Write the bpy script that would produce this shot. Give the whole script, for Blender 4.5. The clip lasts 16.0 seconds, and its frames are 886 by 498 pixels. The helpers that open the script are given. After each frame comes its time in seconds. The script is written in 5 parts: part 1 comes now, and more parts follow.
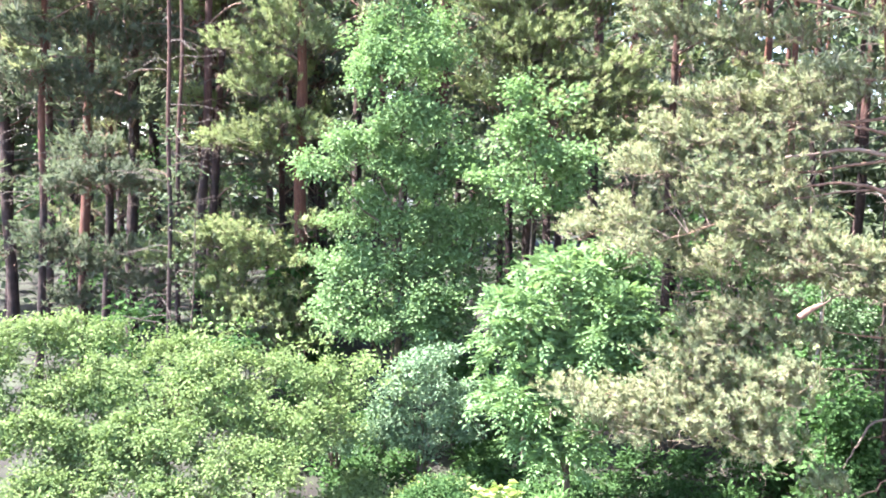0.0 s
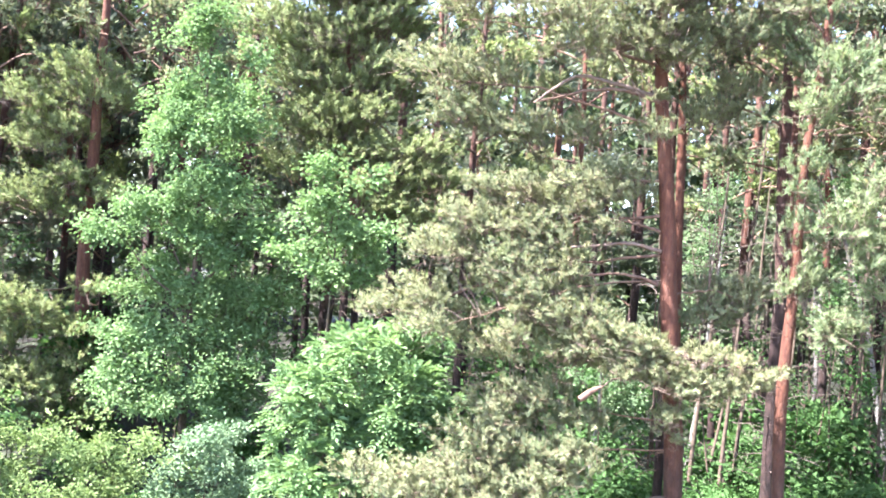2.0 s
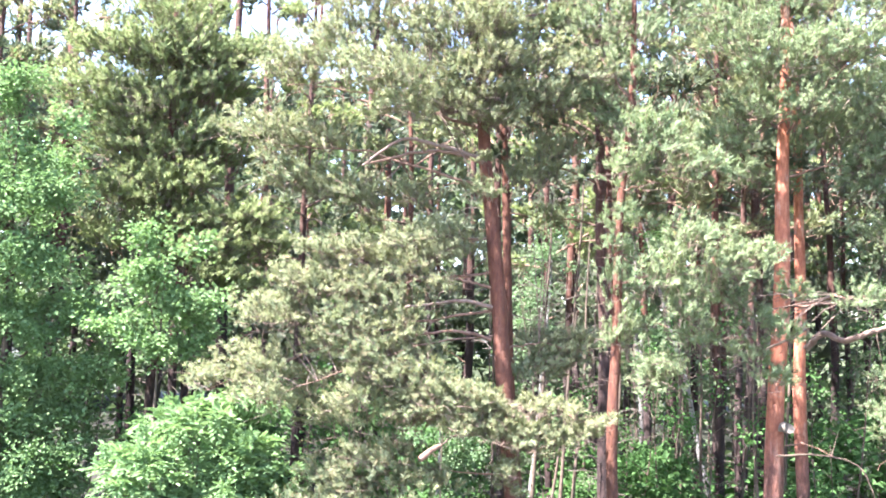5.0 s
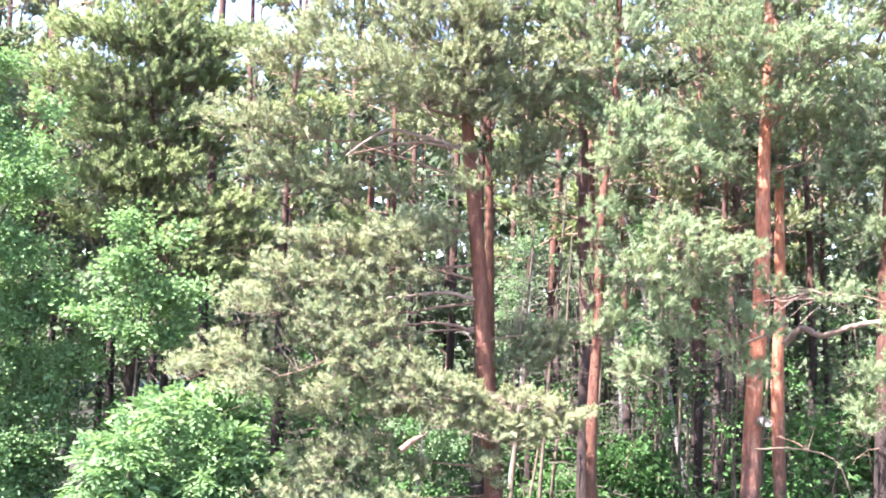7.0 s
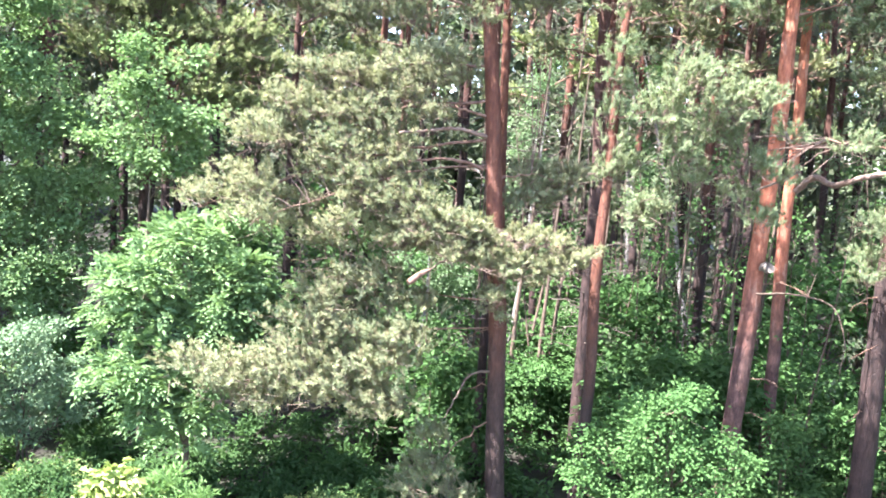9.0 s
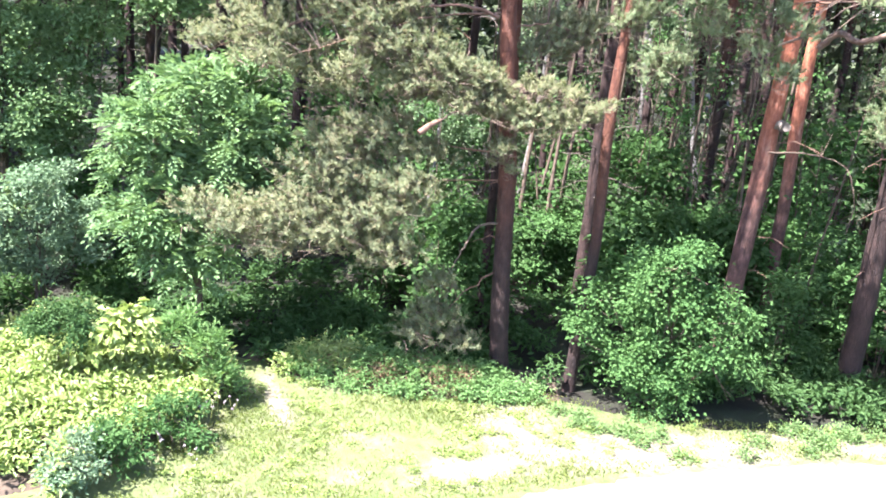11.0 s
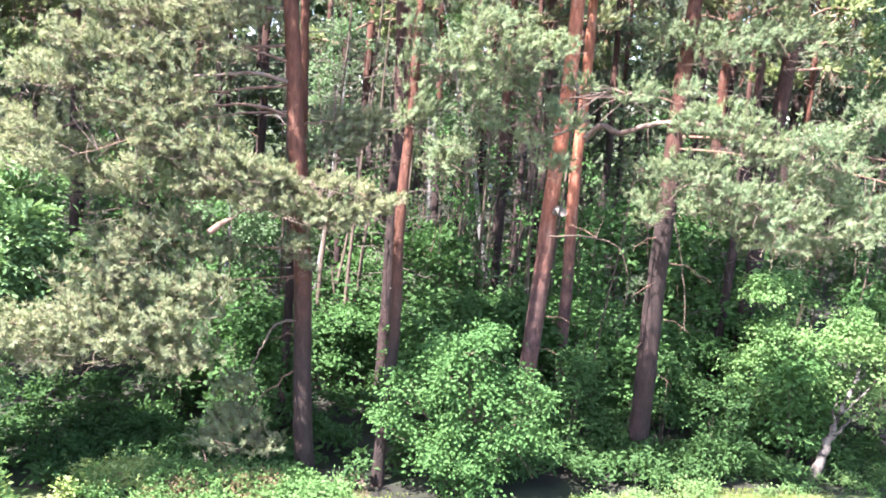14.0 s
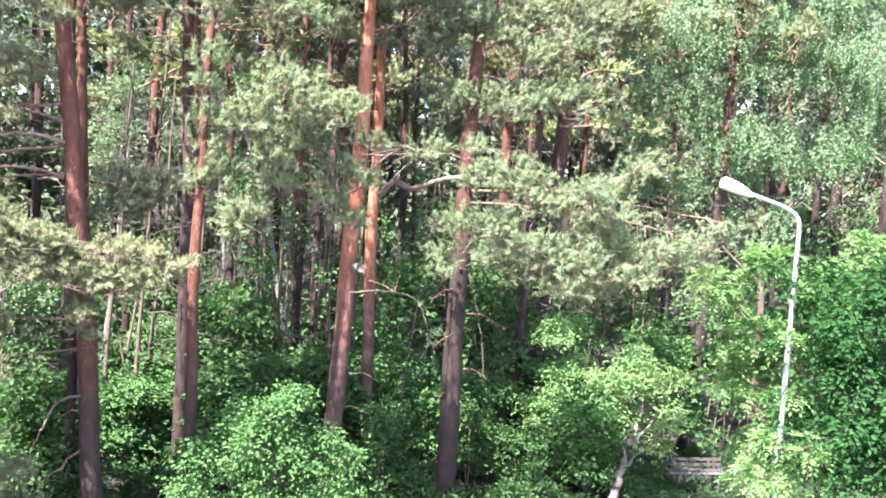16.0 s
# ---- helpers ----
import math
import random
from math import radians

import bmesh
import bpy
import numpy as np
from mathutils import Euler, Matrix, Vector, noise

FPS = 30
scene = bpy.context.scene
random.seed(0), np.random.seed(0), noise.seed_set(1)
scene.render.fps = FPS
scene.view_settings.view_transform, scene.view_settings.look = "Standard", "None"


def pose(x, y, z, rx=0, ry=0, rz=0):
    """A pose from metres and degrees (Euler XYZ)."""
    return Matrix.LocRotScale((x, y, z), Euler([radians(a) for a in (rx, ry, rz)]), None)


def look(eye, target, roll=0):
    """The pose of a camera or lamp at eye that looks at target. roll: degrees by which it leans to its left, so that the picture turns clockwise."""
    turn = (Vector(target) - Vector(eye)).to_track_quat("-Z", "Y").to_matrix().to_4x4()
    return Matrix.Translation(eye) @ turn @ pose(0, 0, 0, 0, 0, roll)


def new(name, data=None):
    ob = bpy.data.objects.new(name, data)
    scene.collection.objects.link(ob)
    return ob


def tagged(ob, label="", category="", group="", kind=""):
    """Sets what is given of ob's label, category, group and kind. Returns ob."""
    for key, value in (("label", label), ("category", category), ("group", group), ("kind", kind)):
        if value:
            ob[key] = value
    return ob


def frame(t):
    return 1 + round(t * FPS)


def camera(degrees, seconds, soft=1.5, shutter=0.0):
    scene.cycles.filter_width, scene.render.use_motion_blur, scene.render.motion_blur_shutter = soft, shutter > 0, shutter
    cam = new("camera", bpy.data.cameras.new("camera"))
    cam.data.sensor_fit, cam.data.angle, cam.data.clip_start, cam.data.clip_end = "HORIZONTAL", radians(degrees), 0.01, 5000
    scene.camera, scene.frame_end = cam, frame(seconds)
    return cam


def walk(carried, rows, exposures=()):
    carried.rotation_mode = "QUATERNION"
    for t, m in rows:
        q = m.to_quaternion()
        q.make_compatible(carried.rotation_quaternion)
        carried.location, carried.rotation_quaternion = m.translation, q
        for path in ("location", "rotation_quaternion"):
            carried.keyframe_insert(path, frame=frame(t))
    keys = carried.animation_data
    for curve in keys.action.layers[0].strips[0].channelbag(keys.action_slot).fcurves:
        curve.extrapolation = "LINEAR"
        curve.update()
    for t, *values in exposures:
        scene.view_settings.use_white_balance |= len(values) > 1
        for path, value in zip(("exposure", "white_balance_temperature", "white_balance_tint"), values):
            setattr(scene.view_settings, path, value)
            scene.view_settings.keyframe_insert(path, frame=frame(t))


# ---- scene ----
# camera: stands on one spot, eight metres over the ground, and turns
EYE = (0.0, 0.0, 8.0)
LENS = 52.84


def heading(bearing, rise, lean):
    b, e = radians(bearing), radians(rise)
    way = Vector((math.sin(b) * math.cos(e), math.cos(b) * math.cos(e), math.sin(e)))
    return look(EYE, Vector(EYE) + way * 10, lean)


PATH = [
    (0.0, -24.96, -5.13, 1.49),
    (0.5, -22.85, -1.94, 1.62),
    (1.0, -19.86, -1.48, 2.84),
    (1.5, -16.70, -0.80, 3.48),
    (2.0, -12.32, 0.47, 4.56),
    (2.5, -8.11, 1.02, 4.25),
    (3.0, -3.95, 0.75, 4.01),
    (3.5, 0.00, 1.03, 3.10),
    (4.0, -0.02, 1.32, 3.16),
    (4.5, -1.32, 3.27, 1.65),
    (4.7, -1.89, 5.02, 1.71),
    (7.0, -0.73, 4.52, 2.25),
    (7.5, -0.25, 2.32, 2.76),
    (8.0, -0.35, -0.03, 3.97),
    (8.5, -0.64, -2.24, 4.41),
    (9.0, -0.85, -5.99, 4.21),
    (9.5, -0.45, -8.80, 4.61),
    (10.0, -0.84, -11.72, 5.23),
    (10.2, -0.89, -12.86, 5.43),
    (12.3, 0.36, -16.33, 6.63),
    (12.5, 2.24, -15.27, 6.47),
    (13.0, 6.69, -12.64, 6.70),
    (13.5, 10.06, -9.37, 6.13),
    (14.0, 11.98, -8.38, 4.78),
    (14.5, 12.03, -8.40, 4.86),
    (15.0, 18.82, -5.23, 4.78),
    (15.5, 21.91, -5.18, 4.14),
    (16.0, 24.64, -3.82, 3.59),
]
cam = camera(LENS, 16.0, soft=1.85)
walk(cam, [(t, heading(b, e, l)) for t, b, e, l in PATH], [(0.0, 3.48, 6150, 23), (4.5, 3.51, 6150, 23), (8.8, 3.42, 6150, 23), (10.2, 3.23, 6150, 23), (12.4, 2.68, 6150, 23), (13.2, 2.91, 6150, 23), (14.5, 3.23, 6150, 23), (16.0, 3.22, 6150, 23)])

# world and sun
SUN_FROM = Vector((-0.56, -0.31, 1.0)).normalized()
world = bpy.data.worlds.new("sky")
scene.world = world
world.use_nodes = True
wn = world.node_tree
sky = wn.nodes.new("ShaderNodeTexSky")
sky.sky_type = "NISHITA"
sky.sun_disc = False
sky.sun_elevation = math.asin(SUN_FROM.z)
sky.sun_rotation = math.atan2(SUN_FROM.x, SUN_FROM.y)
sky.air_density, sky.dust_density = 1.0, 1.5
wn.links.new(sky.outputs[0], wn.nodes["Background"].inputs[0])
wn.nodes["Background"].inputs[1].default_value = 0.1
sun_data = bpy.data.lights.new("sun", "SUN")
sun_data.energy, sun_data.angle, sun_data.color = 5.0, radians(0.53), (1.0, 0.95, 0.86)
sun = new("sun", sun_data)
sun.matrix_world = look(SUN_FROM * 60, (0, 0, 0))


# ---- materials ----
def nodes_of(name):
    m = bpy.data.materials.new(name)
    m.use_nodes = True
    t = m.node_tree
    t.nodes.clear()
    return m, t, t.nodes.new("ShaderNodeOutputMaterial")


def node(t, kind, **inputs):
    n = t.nodes.new(kind)
    for key, value in inputs.items():
        n.inputs[key.replace("_", " ")].default_value = value
    return n


def ramp(t, fac, stops):
    n = t.nodes.new("ShaderNodeValToRGB")
    els = n.color_ramp.elements
    while len(els) < len(stops):
        els.new(0.5)
    for el, (pos, col) in zip(els, stops):
        el.position, el.color = pos, (*col, 1)
    t.links.new(fac, n.inputs[0])
    return n.outputs[0]


def mixed(t, fac, a, b, how="MIX"):
    n = t.nodes.new("ShaderNodeMix")
    n.data_type, n.blend_type = "RGBA", how
    for value, socket in ((fac, n.inputs[0]), (a, n.inputs[6]), (b, n.inputs[7])):
        if isinstance(value, (int, float)):
            socket.default_value = value
        elif isinstance(value, tuple):
            socket.default_value = (*value, 1)
        else:
            t.links.new(value, socket)
    return n.outputs[2]


def noise_of(t, scale, detail=3.0, rough=0.55, coords=None):
    n = node(t, "ShaderNodeTexNoise", Scale=scale, Detail=detail, Roughness=rough)
    if coords is None:
        coords = t.nodes.new("ShaderNodeNewGeometry").outputs["Position"]
    t.links.new(coords, n.inputs["Vector"])
    return n.outputs["Fac"]


def leaf_material(name, stops, patch, through_colour, share=0.35, rough=0.5, gloss=0.25, patch_scale=0.7):
    """Leaves: every leaf its own tone, sprays in lighter and duller patches, light passing through."""
    m, t, out = nodes_of(name)
    geo = t.nodes.new("ShaderNodeNewGeometry")
    own = ramp(t, geo.outputs["Random Per Island"], stops)
    big = ramp(t, noise_of(t, patch_scale, 2.0), [(0.40, (0, 0, 0)), (0.62, (1, 1, 1))])
    colour = mixed(t, big, own, mixed(t, 0.65, own, patch))
    skin = node(t, "ShaderNodeBsdfPrincipled", Roughness=rough)
    skin.inputs["Specular IOR Level"].default_value = gloss
    t.links.new(colour, skin.inputs["Base Color"])
    glow = t.nodes.new("ShaderNodeBsdfTranslucent")
    t.links.new(mixed(t, 0.6, colour, through_colour), glow.inputs["Color"])
    both = node(t, "ShaderNodeMixShader", Fac=share)
    t.links.new(skin.outputs[0], both.inputs[1])
    t.links.new(glow.outputs[0], both.inputs[2])
    t.links.new(both.outputs[0], out.inputs["Surface"])
    return m


def plain_material(name, stops, scale, rough=0.8, bump=0.0, bump_scale=40.0, metallic=0.0, stretch=(1, 1, 1), extra=None):
    m, t, out = nodes_of(name)
    pos = t.nodes.new("ShaderNodeTexCoord").outputs["Object"]
    mp = t.nodes.new("ShaderNodeMapping")
    mp.inputs["Scale"].default_value = stretch
    t.links.new(pos, mp.inputs[0])
    a = noise_of(t, scale, 6.0, 0.65, mp.outputs[0])
    colour = ramp(t, a, stops)
    if extra:
        colour = extra(t, colour, mp.outputs[0], pos)
    s = node(t, "ShaderNodeBsdfPrincipled", Roughness=rough, Metallic=metallic)
    t.links.new(colour, s.inputs["Base Color"])
    if bump:
        b = node(t, "ShaderNodeBump", Strength=bump, Distance=0.03)
        t.links.new(noise_of(t, bump_scale, 5.0, 0.6, mp.outputs[0]), b.inputs["Height"])
        t.links.new(b.outputs[0], s.inputs["Normal"])
    t.links.new(s.outputs[0], out.inputs["Surface"])
    return m


def pine_bark(name, change, bright=1.0, dull=0.0, flaky=0.55):
    """Grey-brown plated bark below, flaking orange bark above the height where it changes."""
    m, t, out = nodes_of(name)
    pos = t.nodes.new("ShaderNodeTexCoord").outputs["Object"]
    mp = t.nodes.new("ShaderNodeMapping")
    mp.inputs["Scale"].default_value = (1, 1, 0.28)
    t.links.new(pos, mp.inputs[0])
    plates = t.nodes.new("ShaderNodeTexVoronoi")
    plates.feature = "DISTANCE_TO_EDGE"
    plates.inputs["Scale"].default_value = 17.0
    t.links.new(mp.outputs[0], plates.inputs["Vector"])
    crack = ramp(t, plates.outputs["Distance"], [(0.0, (0, 0, 0)), (0.10, (1, 1, 1))])
    grain = noise_of(t, 14.0, 6.0, 0.7, mp.outputs[0])
    # The brown of the lower bark is taken darker, partly for trunk shade.
    low = ramp(t, grain, [(q, tuple(bright * v for v in col)) for q, col in ((0.3, (0.013, 0.007, 0.006)), (0.5, (0.035, 0.018, 0.015)), (0.72, (0.064, 0.038, 0.033)))])
    blotch = ramp(t, noise_of(t, 2.2, 4.0, 0.7, pos), [(0.38, (0.45, 0.42, 0.42)), (0.62, (1.15, 1.12, 1.1))])
    low = mixed(t, 1.0, low, blotch, "MULTIPLY")
    high = ramp(t, grain, [(q, tuple(bright * v for v in col)) for q, col in ((0.3, (0.0743, 0.0239, 0.0135)), (0.5, (0.135, 0.0443, 0.0225)), (0.72, (0.203, 0.0848, 0.0449)))])
    sep = t.nodes.new("ShaderNodeSeparateXYZ")
    t.links.new(pos, sep.inputs[0])
    level = node(t, "ShaderNodeMath")
    level.operation = "ADD"
    wob = node(t, "ShaderNodeMath")
    wob.operation, wob.inputs[1].default_value = "MULTIPLY", 3.0
    t.links.new(noise_of(t, 1.3, 3.0, 0.6, pos), wob.inputs[0])
    t.links.new(sep.outputs["Z"], level.inputs[0])
    t.links.new(wob.outputs[0], level.inputs[1])
    span = t.nodes.new("ShaderNodeMapRange")
    span.inputs["From Min"].default_value, span.inputs["From Max"].default_value = change, change + 3.2
    t.links.new(level.outputs[0], span.inputs["Value"])
    flake = ramp(t, noise_of(t, 5.0, 5.0, 0.7, mp.outputs[0]), [(0.56, (0, 0, 0)), (0.64, (flaky, flaky, flaky))])
    high = mixed(t, flake, high, tuple(bright * v for v in (0.21, 0.14, 0.105)))
    colour = mixed(t, span.outputs[0], low, mixed(t, dull, high, low))
    colour = mixed(t, crack, mixed(t, 0.22, colour, (0.025, 0.015, 0.0125)), colour)
    s = node(t, "ShaderNodeBsdfPrincipled", Roughness=0.85)
    t.links.new(colour, s.inputs["Base Color"])
    b = node(t, "ShaderNodeBump", Strength=0.8, Distance=0.025)
    t.links.new(mixed(t, 0.5, crack, grain), b.inputs["Height"])
    t.links.new(b.outputs[0], s.inputs["Normal"])
    t.links.new(s.outputs[0], out.inputs["Surface"])
    return m


BARK_LOW = pine_bark("pine_bark_low_change", 4.4, 0.74, 0.0, 0.22)
BARK_MID = pine_bark("pine_bark", 7.5, 0.8, 0.15)
BARK_DULL = pine_bark("pine_bark_dull", 8.5, 0.9, 0.65)
# Flaking orange bark, its colour multiplied up in place of blocked sun.
BARK_SUN_RAISED = pine_bark("flaking_orange_bark_sun_raised", 5.6, 2.9, 0.2)
LIMB = plain_material("pine_limb_bark", [(0.3, (0.075, 0.0394, 0.0259)), (0.5, (0.15, 0.0875, 0.0604)), (0.7, (0.217, 0.141, 0.103))], 9.0, 0.85, 0.5)
TWIG_PALE = plain_material("dry_pinkish_twigs", [(0.3, (0.075, 0.052, 0.038)), (0.5, (0.125, 0.09, 0.068)), (0.7, (0.18, 0.135, 0.105))], 8.0, 0.9, 0.4)
TWIG = plain_material("brown_twig_bark", [(0.3, (0.05, 0.035, 0.025)), (0.7, (0.12, 0.09, 0.065))], 8.0, 0.9, 0.4)


def birch_marks(t, colour, stretched, pos):
    mp = t.nodes.new("ShaderNodeMapping")
    mp.inputs["Scale"].default_value = (3.0, 3.0, 14.0)
    t.links.new(pos, mp.inputs[0])
    mark = ramp(t, noise_of(t, 1.0, 3.0, 0.6, mp.outputs[0]), [(0.56, (0, 0, 0)), (0.62, (1, 1, 1))])
    return mixed(t, mark, colour, (0.02, 0.0175, 0.015))


OLD_BIRCH = plain_material("old_grey_birch_bark", [(0.3, (0.055, 0.046, 0.04)), (0.6, (0.13, 0.115, 0.10))], 6.0, 0.85, 0.5, extra=birch_marks)
BIRCH = plain_material("birch_bark", [(0.3, (0.11, 0.105, 0.0975)), (0.6, (0.178, 0.173, 0.163))], 5.0, 0.7, 0.3, extra=birch_marks)

# Needle tone kept apart to offset sun that is blocked from three pines.
NEEDLE_SUN_TONE = leaf_material("pine_needles_sun_tone_green", [(0.0, (0.233, 0.193, 0.119)), (0.08, (0.21, 0.184, 0.108)), (0.13, (0.13, 0.195, 0.105)), (0.5, (0.161, 0.226, 0.127)), (0.85, (0.186, 0.249, 0.139)), (1.0, (0.216, 0.274, 0.159))], (0.215, 0.253, 0.135), (0.174, 0.249, 0.0887), 0.44, 0.65, 0.12, 0.9)
NEEDLE_GREEN = leaf_material("pine_needles_green", [(0.0, (0.29, 0.209, 0.135)), (0.12, (0.255, 0.201, 0.124)), (0.17, (0.148, 0.195, 0.108)), (0.5, (0.183, 0.228, 0.129)), (0.85, (0.208, 0.25, 0.141)), (1.0, (0.247, 0.28, 0.164))], (0.247, 0.255, 0.141), (0.193, 0.237, 0.0826), 0.44, 0.65, 0.12, 0.9)
NEEDLE_OLIVE = leaf_material("pine_needles_olive", [(0.0, (0.235, 0.193, 0.103)), (0.12, (0.208, 0.184, 0.0926)), (0.17, (0.163, 0.216, 0.0964)), (0.5, (0.194, 0.251, 0.112)), (0.85, (0.21, 0.268, 0.121)), (1.0, (0.231, 0.278, 0.128))], (0.234, 0.273, 0.125), (0.209, 0.284, 0.0926), 0.44, 0.65, 0.12, 0.6)
NEEDLE_BLUE = leaf_material("pine_needles_bluish", [(0.0, (0.158, 0.13, 0.0899)), (0.09, (0.143, 0.127, 0.0848)), (0.14, (0.0859, 0.112, 0.0774)), (0.5, (0.104, 0.133, 0.0899)), (1.0, (0.126, 0.153, 0.105))], (0.121, 0.142, 0.0936), (0.11, 0.151, 0.0674), 0.44, 0.65, 0.12, 0.8)
LEAF_ASPEN = leaf_material("aspen_leaves", [(0.0, (0.109, 0.191, 0.0833)), (0.5, (0.134, 0.222, 0.0977)), (0.9, (0.158, 0.254, 0.114)), (1.0, (0.193, 0.281, 0.139))], (0.158, 0.24, 0.102), (0.165, 0.31, 0.0787), 0.35, 0.68, 0.12)
LEAF_ASH = leaf_material("bright_compound_leaves", [(0.0, (0.0779, 0.156, 0.0693)), (0.5, (0.121, 0.217, 0.0913)), (1.0, (0.181, 0.287, 0.13))], (0.154, 0.248, 0.113), (0.206, 0.344, 0.0877), 0.38, 0.68, 0.12)
LEAF_GREY = leaf_material("silvery_green_leaves", [(0.0, (0.103, 0.172, 0.0963)), (0.6, (0.124, 0.204, 0.112)), (1.0, (0.171, 0.257, 0.149))], (0.165, 0.244, 0.142), (0.0972, 0.207, 0.0651), 0.25, 0.68, 0.12)
LEAF_HEDGE = leaf_material("hedge_leaves", [(0.0, (0.105, 0.164, 0.0611)), (0.5, (0.134, 0.198, 0.0748)), (0.9, (0.159, 0.229, 0.0911)), (1.0, (0.186, 0.245, 0.112))], (0.161, 0.216, 0.0853), (0.168, 0.27, 0.0599), 0.33, 0.68, 0.12)
LEAF_MAPLE = leaf_material("maple_leaves", [(0.0, (0.0826, 0.173, 0.0546)), (0.5, (0.121, 0.231, 0.0789)), (1.0, (0.174, 0.288, 0.116))], (0.141, 0.253, 0.0851), (0.161, 0.299, 0.0608), 0.38, 0.68, 0.12)
LEAF_YELLOW = leaf_material("yellow_green_leaves", [(0.0, (0.075, 0.147, 0.0487)), (0.6, (0.116, 0.201, 0.0696)), (1.0, (0.16, 0.244, 0.104))], (0.136, 0.219, 0.0837), (0.16, 0.275, 0.0558), 0.35, 0.68, 0.12)
# Undergrowth green, lowered so the leaf colour itself holds part of the shade.
LEAF_WOOD_SHADE = leaf_material("shade_dark_shrub_leaves", [(0.0, (0.0309, 0.0707, 0.0253)), (0.5, (0.0441, 0.0966, 0.0337)), (1.0, (0.0706, 0.137, 0.0507))], (0.0571, 0.114, 0.0378), (0.0747, 0.172, 0.0337), 0.38, 0.68, 0.12)
LEAF_HAZEL = leaf_material("hazel_leaves", [(0.0, (0.0481, 0.114, 0.0361)), (0.5, (0.0598, 0.135, 0.0429)), (1.0, (0.0782, 0.161, 0.0516))], (0.0735, 0.151, 0.049), (0.077, 0.184, 0.0348), 0.33, 0.68, 0.12)
LEAF_DEEP = leaf_material("far_wood_leaves", [(0.0, (0.0512, 0.0683, 0.042)), (0.5, (0.0768, 0.106, 0.0604)), (1.0, (0.128, 0.17, 0.0973))], (0.102, 0.12, 0.0754), (0.12, 0.205, 0.067), 0.3, 0.68, 0.12, 0.3)
# Leaf green for the shaded tree by the lamp; its shade is coloured in.
LEAF_SHADE_DARK = leaf_material("shade_dark_green_leaves", [(0.0, (0.012, 0.045, 0.014)), (0.5, (0.02, 0.066, 0.02)), (1.0, (0.036, 0.095, 0.03))], (0.026, 0.075, 0.022), (0.05, 0.13, 0.025), 0.35, 0.8, 0.05)
LEAF_BIRCH = leaf_material("birch_leaves", [(0.0, (0.0742, 0.138, 0.0689)), (0.5, (0.116, 0.188, 0.095)), (1.0, (0.172, 0.245, 0.135))], (0.142, 0.211, 0.113), (0.149, 0.275, 0.083), 0.35, 0.68, 0.12)

# ---- mesh tools ----
rnd = np.random.RandomState(7)


def unit(v):
    return v / np.maximum(np.linalg.norm(v, axis=-1, keepdims=True), 1e-9)


class Heap:
    """Gathers points and faces of one mesh."""

    def __init__(self):
        self.points, self.faces, self.count, self.smooth = [], [], 0, []

    def add(self, points, faces, smooth=False):
        points, faces = np.asarray(points, float).reshape(-1, 3), np.asarray(faces, int)
        self.points.append(points)
        self.faces.append(faces + self.count)
        self.smooth.append(np.full(len(faces), smooth))
        self.count += len(points)
        return self

    def mesh(self, name, material):
        me = bpy.data.meshes.new(name)
        if self.count:
            v = np.concatenate(self.points)
            loops = np.concatenate([f.ravel() for f in self.faces])
            sizes = np.concatenate([np.full(len(f), f.shape[1]) for f in self.faces])
            me.vertices.add(len(v))
            me.vertices.foreach_set("co", v.ravel())
            me.loops.add(len(loops))
            me.loops.foreach_set("vertex_index", loops)
            me.polygons.add(len(sizes))
            me.polygons.foreach_set("loop_start", np.concatenate([[0], np.cumsum(sizes)[:-1]]))
            me.polygons.foreach_set("loop_total", sizes)
            me.polygons.foreach_set("use_smooth", np.concatenate(self.smooth))
            me.update(calc_edges=True)
        me.materials.append(material)
        return me


def part(name, heap, material, parent, label=""):
    data = heap if isinstance(heap, bpy.types.Mesh) else heap.mesh(name, material)
    ob = new(name, data)
    ob.parent = parent
    return tagged(ob, label)


def thing(name, place, label, category, group="", kind=""):
    ob = new(name)
    ob.empty_display_size = 0.3
    ob.location = place
    return tagged(ob, label, category, group, kind)


def tube(heap, line, radii, sides=8, rough=0.0, cap=True):
    """A tapering round bar along a line; rough: unevenness as a share of the radius."""
    line, radii = np.asarray(line, float), np.asarray(radii, float)
    n = len(line)
    along = unit(np.gradient(line, axis=0))
    ref = np.where(np.abs(along[:, 2:3]) > 0.9, [[1.0, 0, 0]], [[0, 0, 1.0]])
    a = unit(np.cross(along, ref))
    b = np.cross(along, a)
    ang = np.linspace(0, 2 * np.pi, sides, endpoint=False)
    r = radii[:, None] * (1 + rough * rnd.normal(0, 1, (n, sides)))
    ring = line[:, None, :] + r[..., None] * (np.cos(ang)[None, :, None] * a[:, None, :] + np.sin(ang)[None, :, None] * b[:, None, :])
    i, j = np.meshgrid(np.arange(n - 1), np.arange(sides), indexing="ij")
    k = (j + 1) % sides
    quads = np.stack([i * sides + j, i * sides + k, (i + 1) * sides + k, (i + 1) * sides + j], -1).reshape(-1, 4)
    heap.add(ring.reshape(-1, 3), quads[:, ::-1], True)
    if cap:
        heap.add(ring[-1], np.arange(sides)[None, ::-1].copy())
    return heap


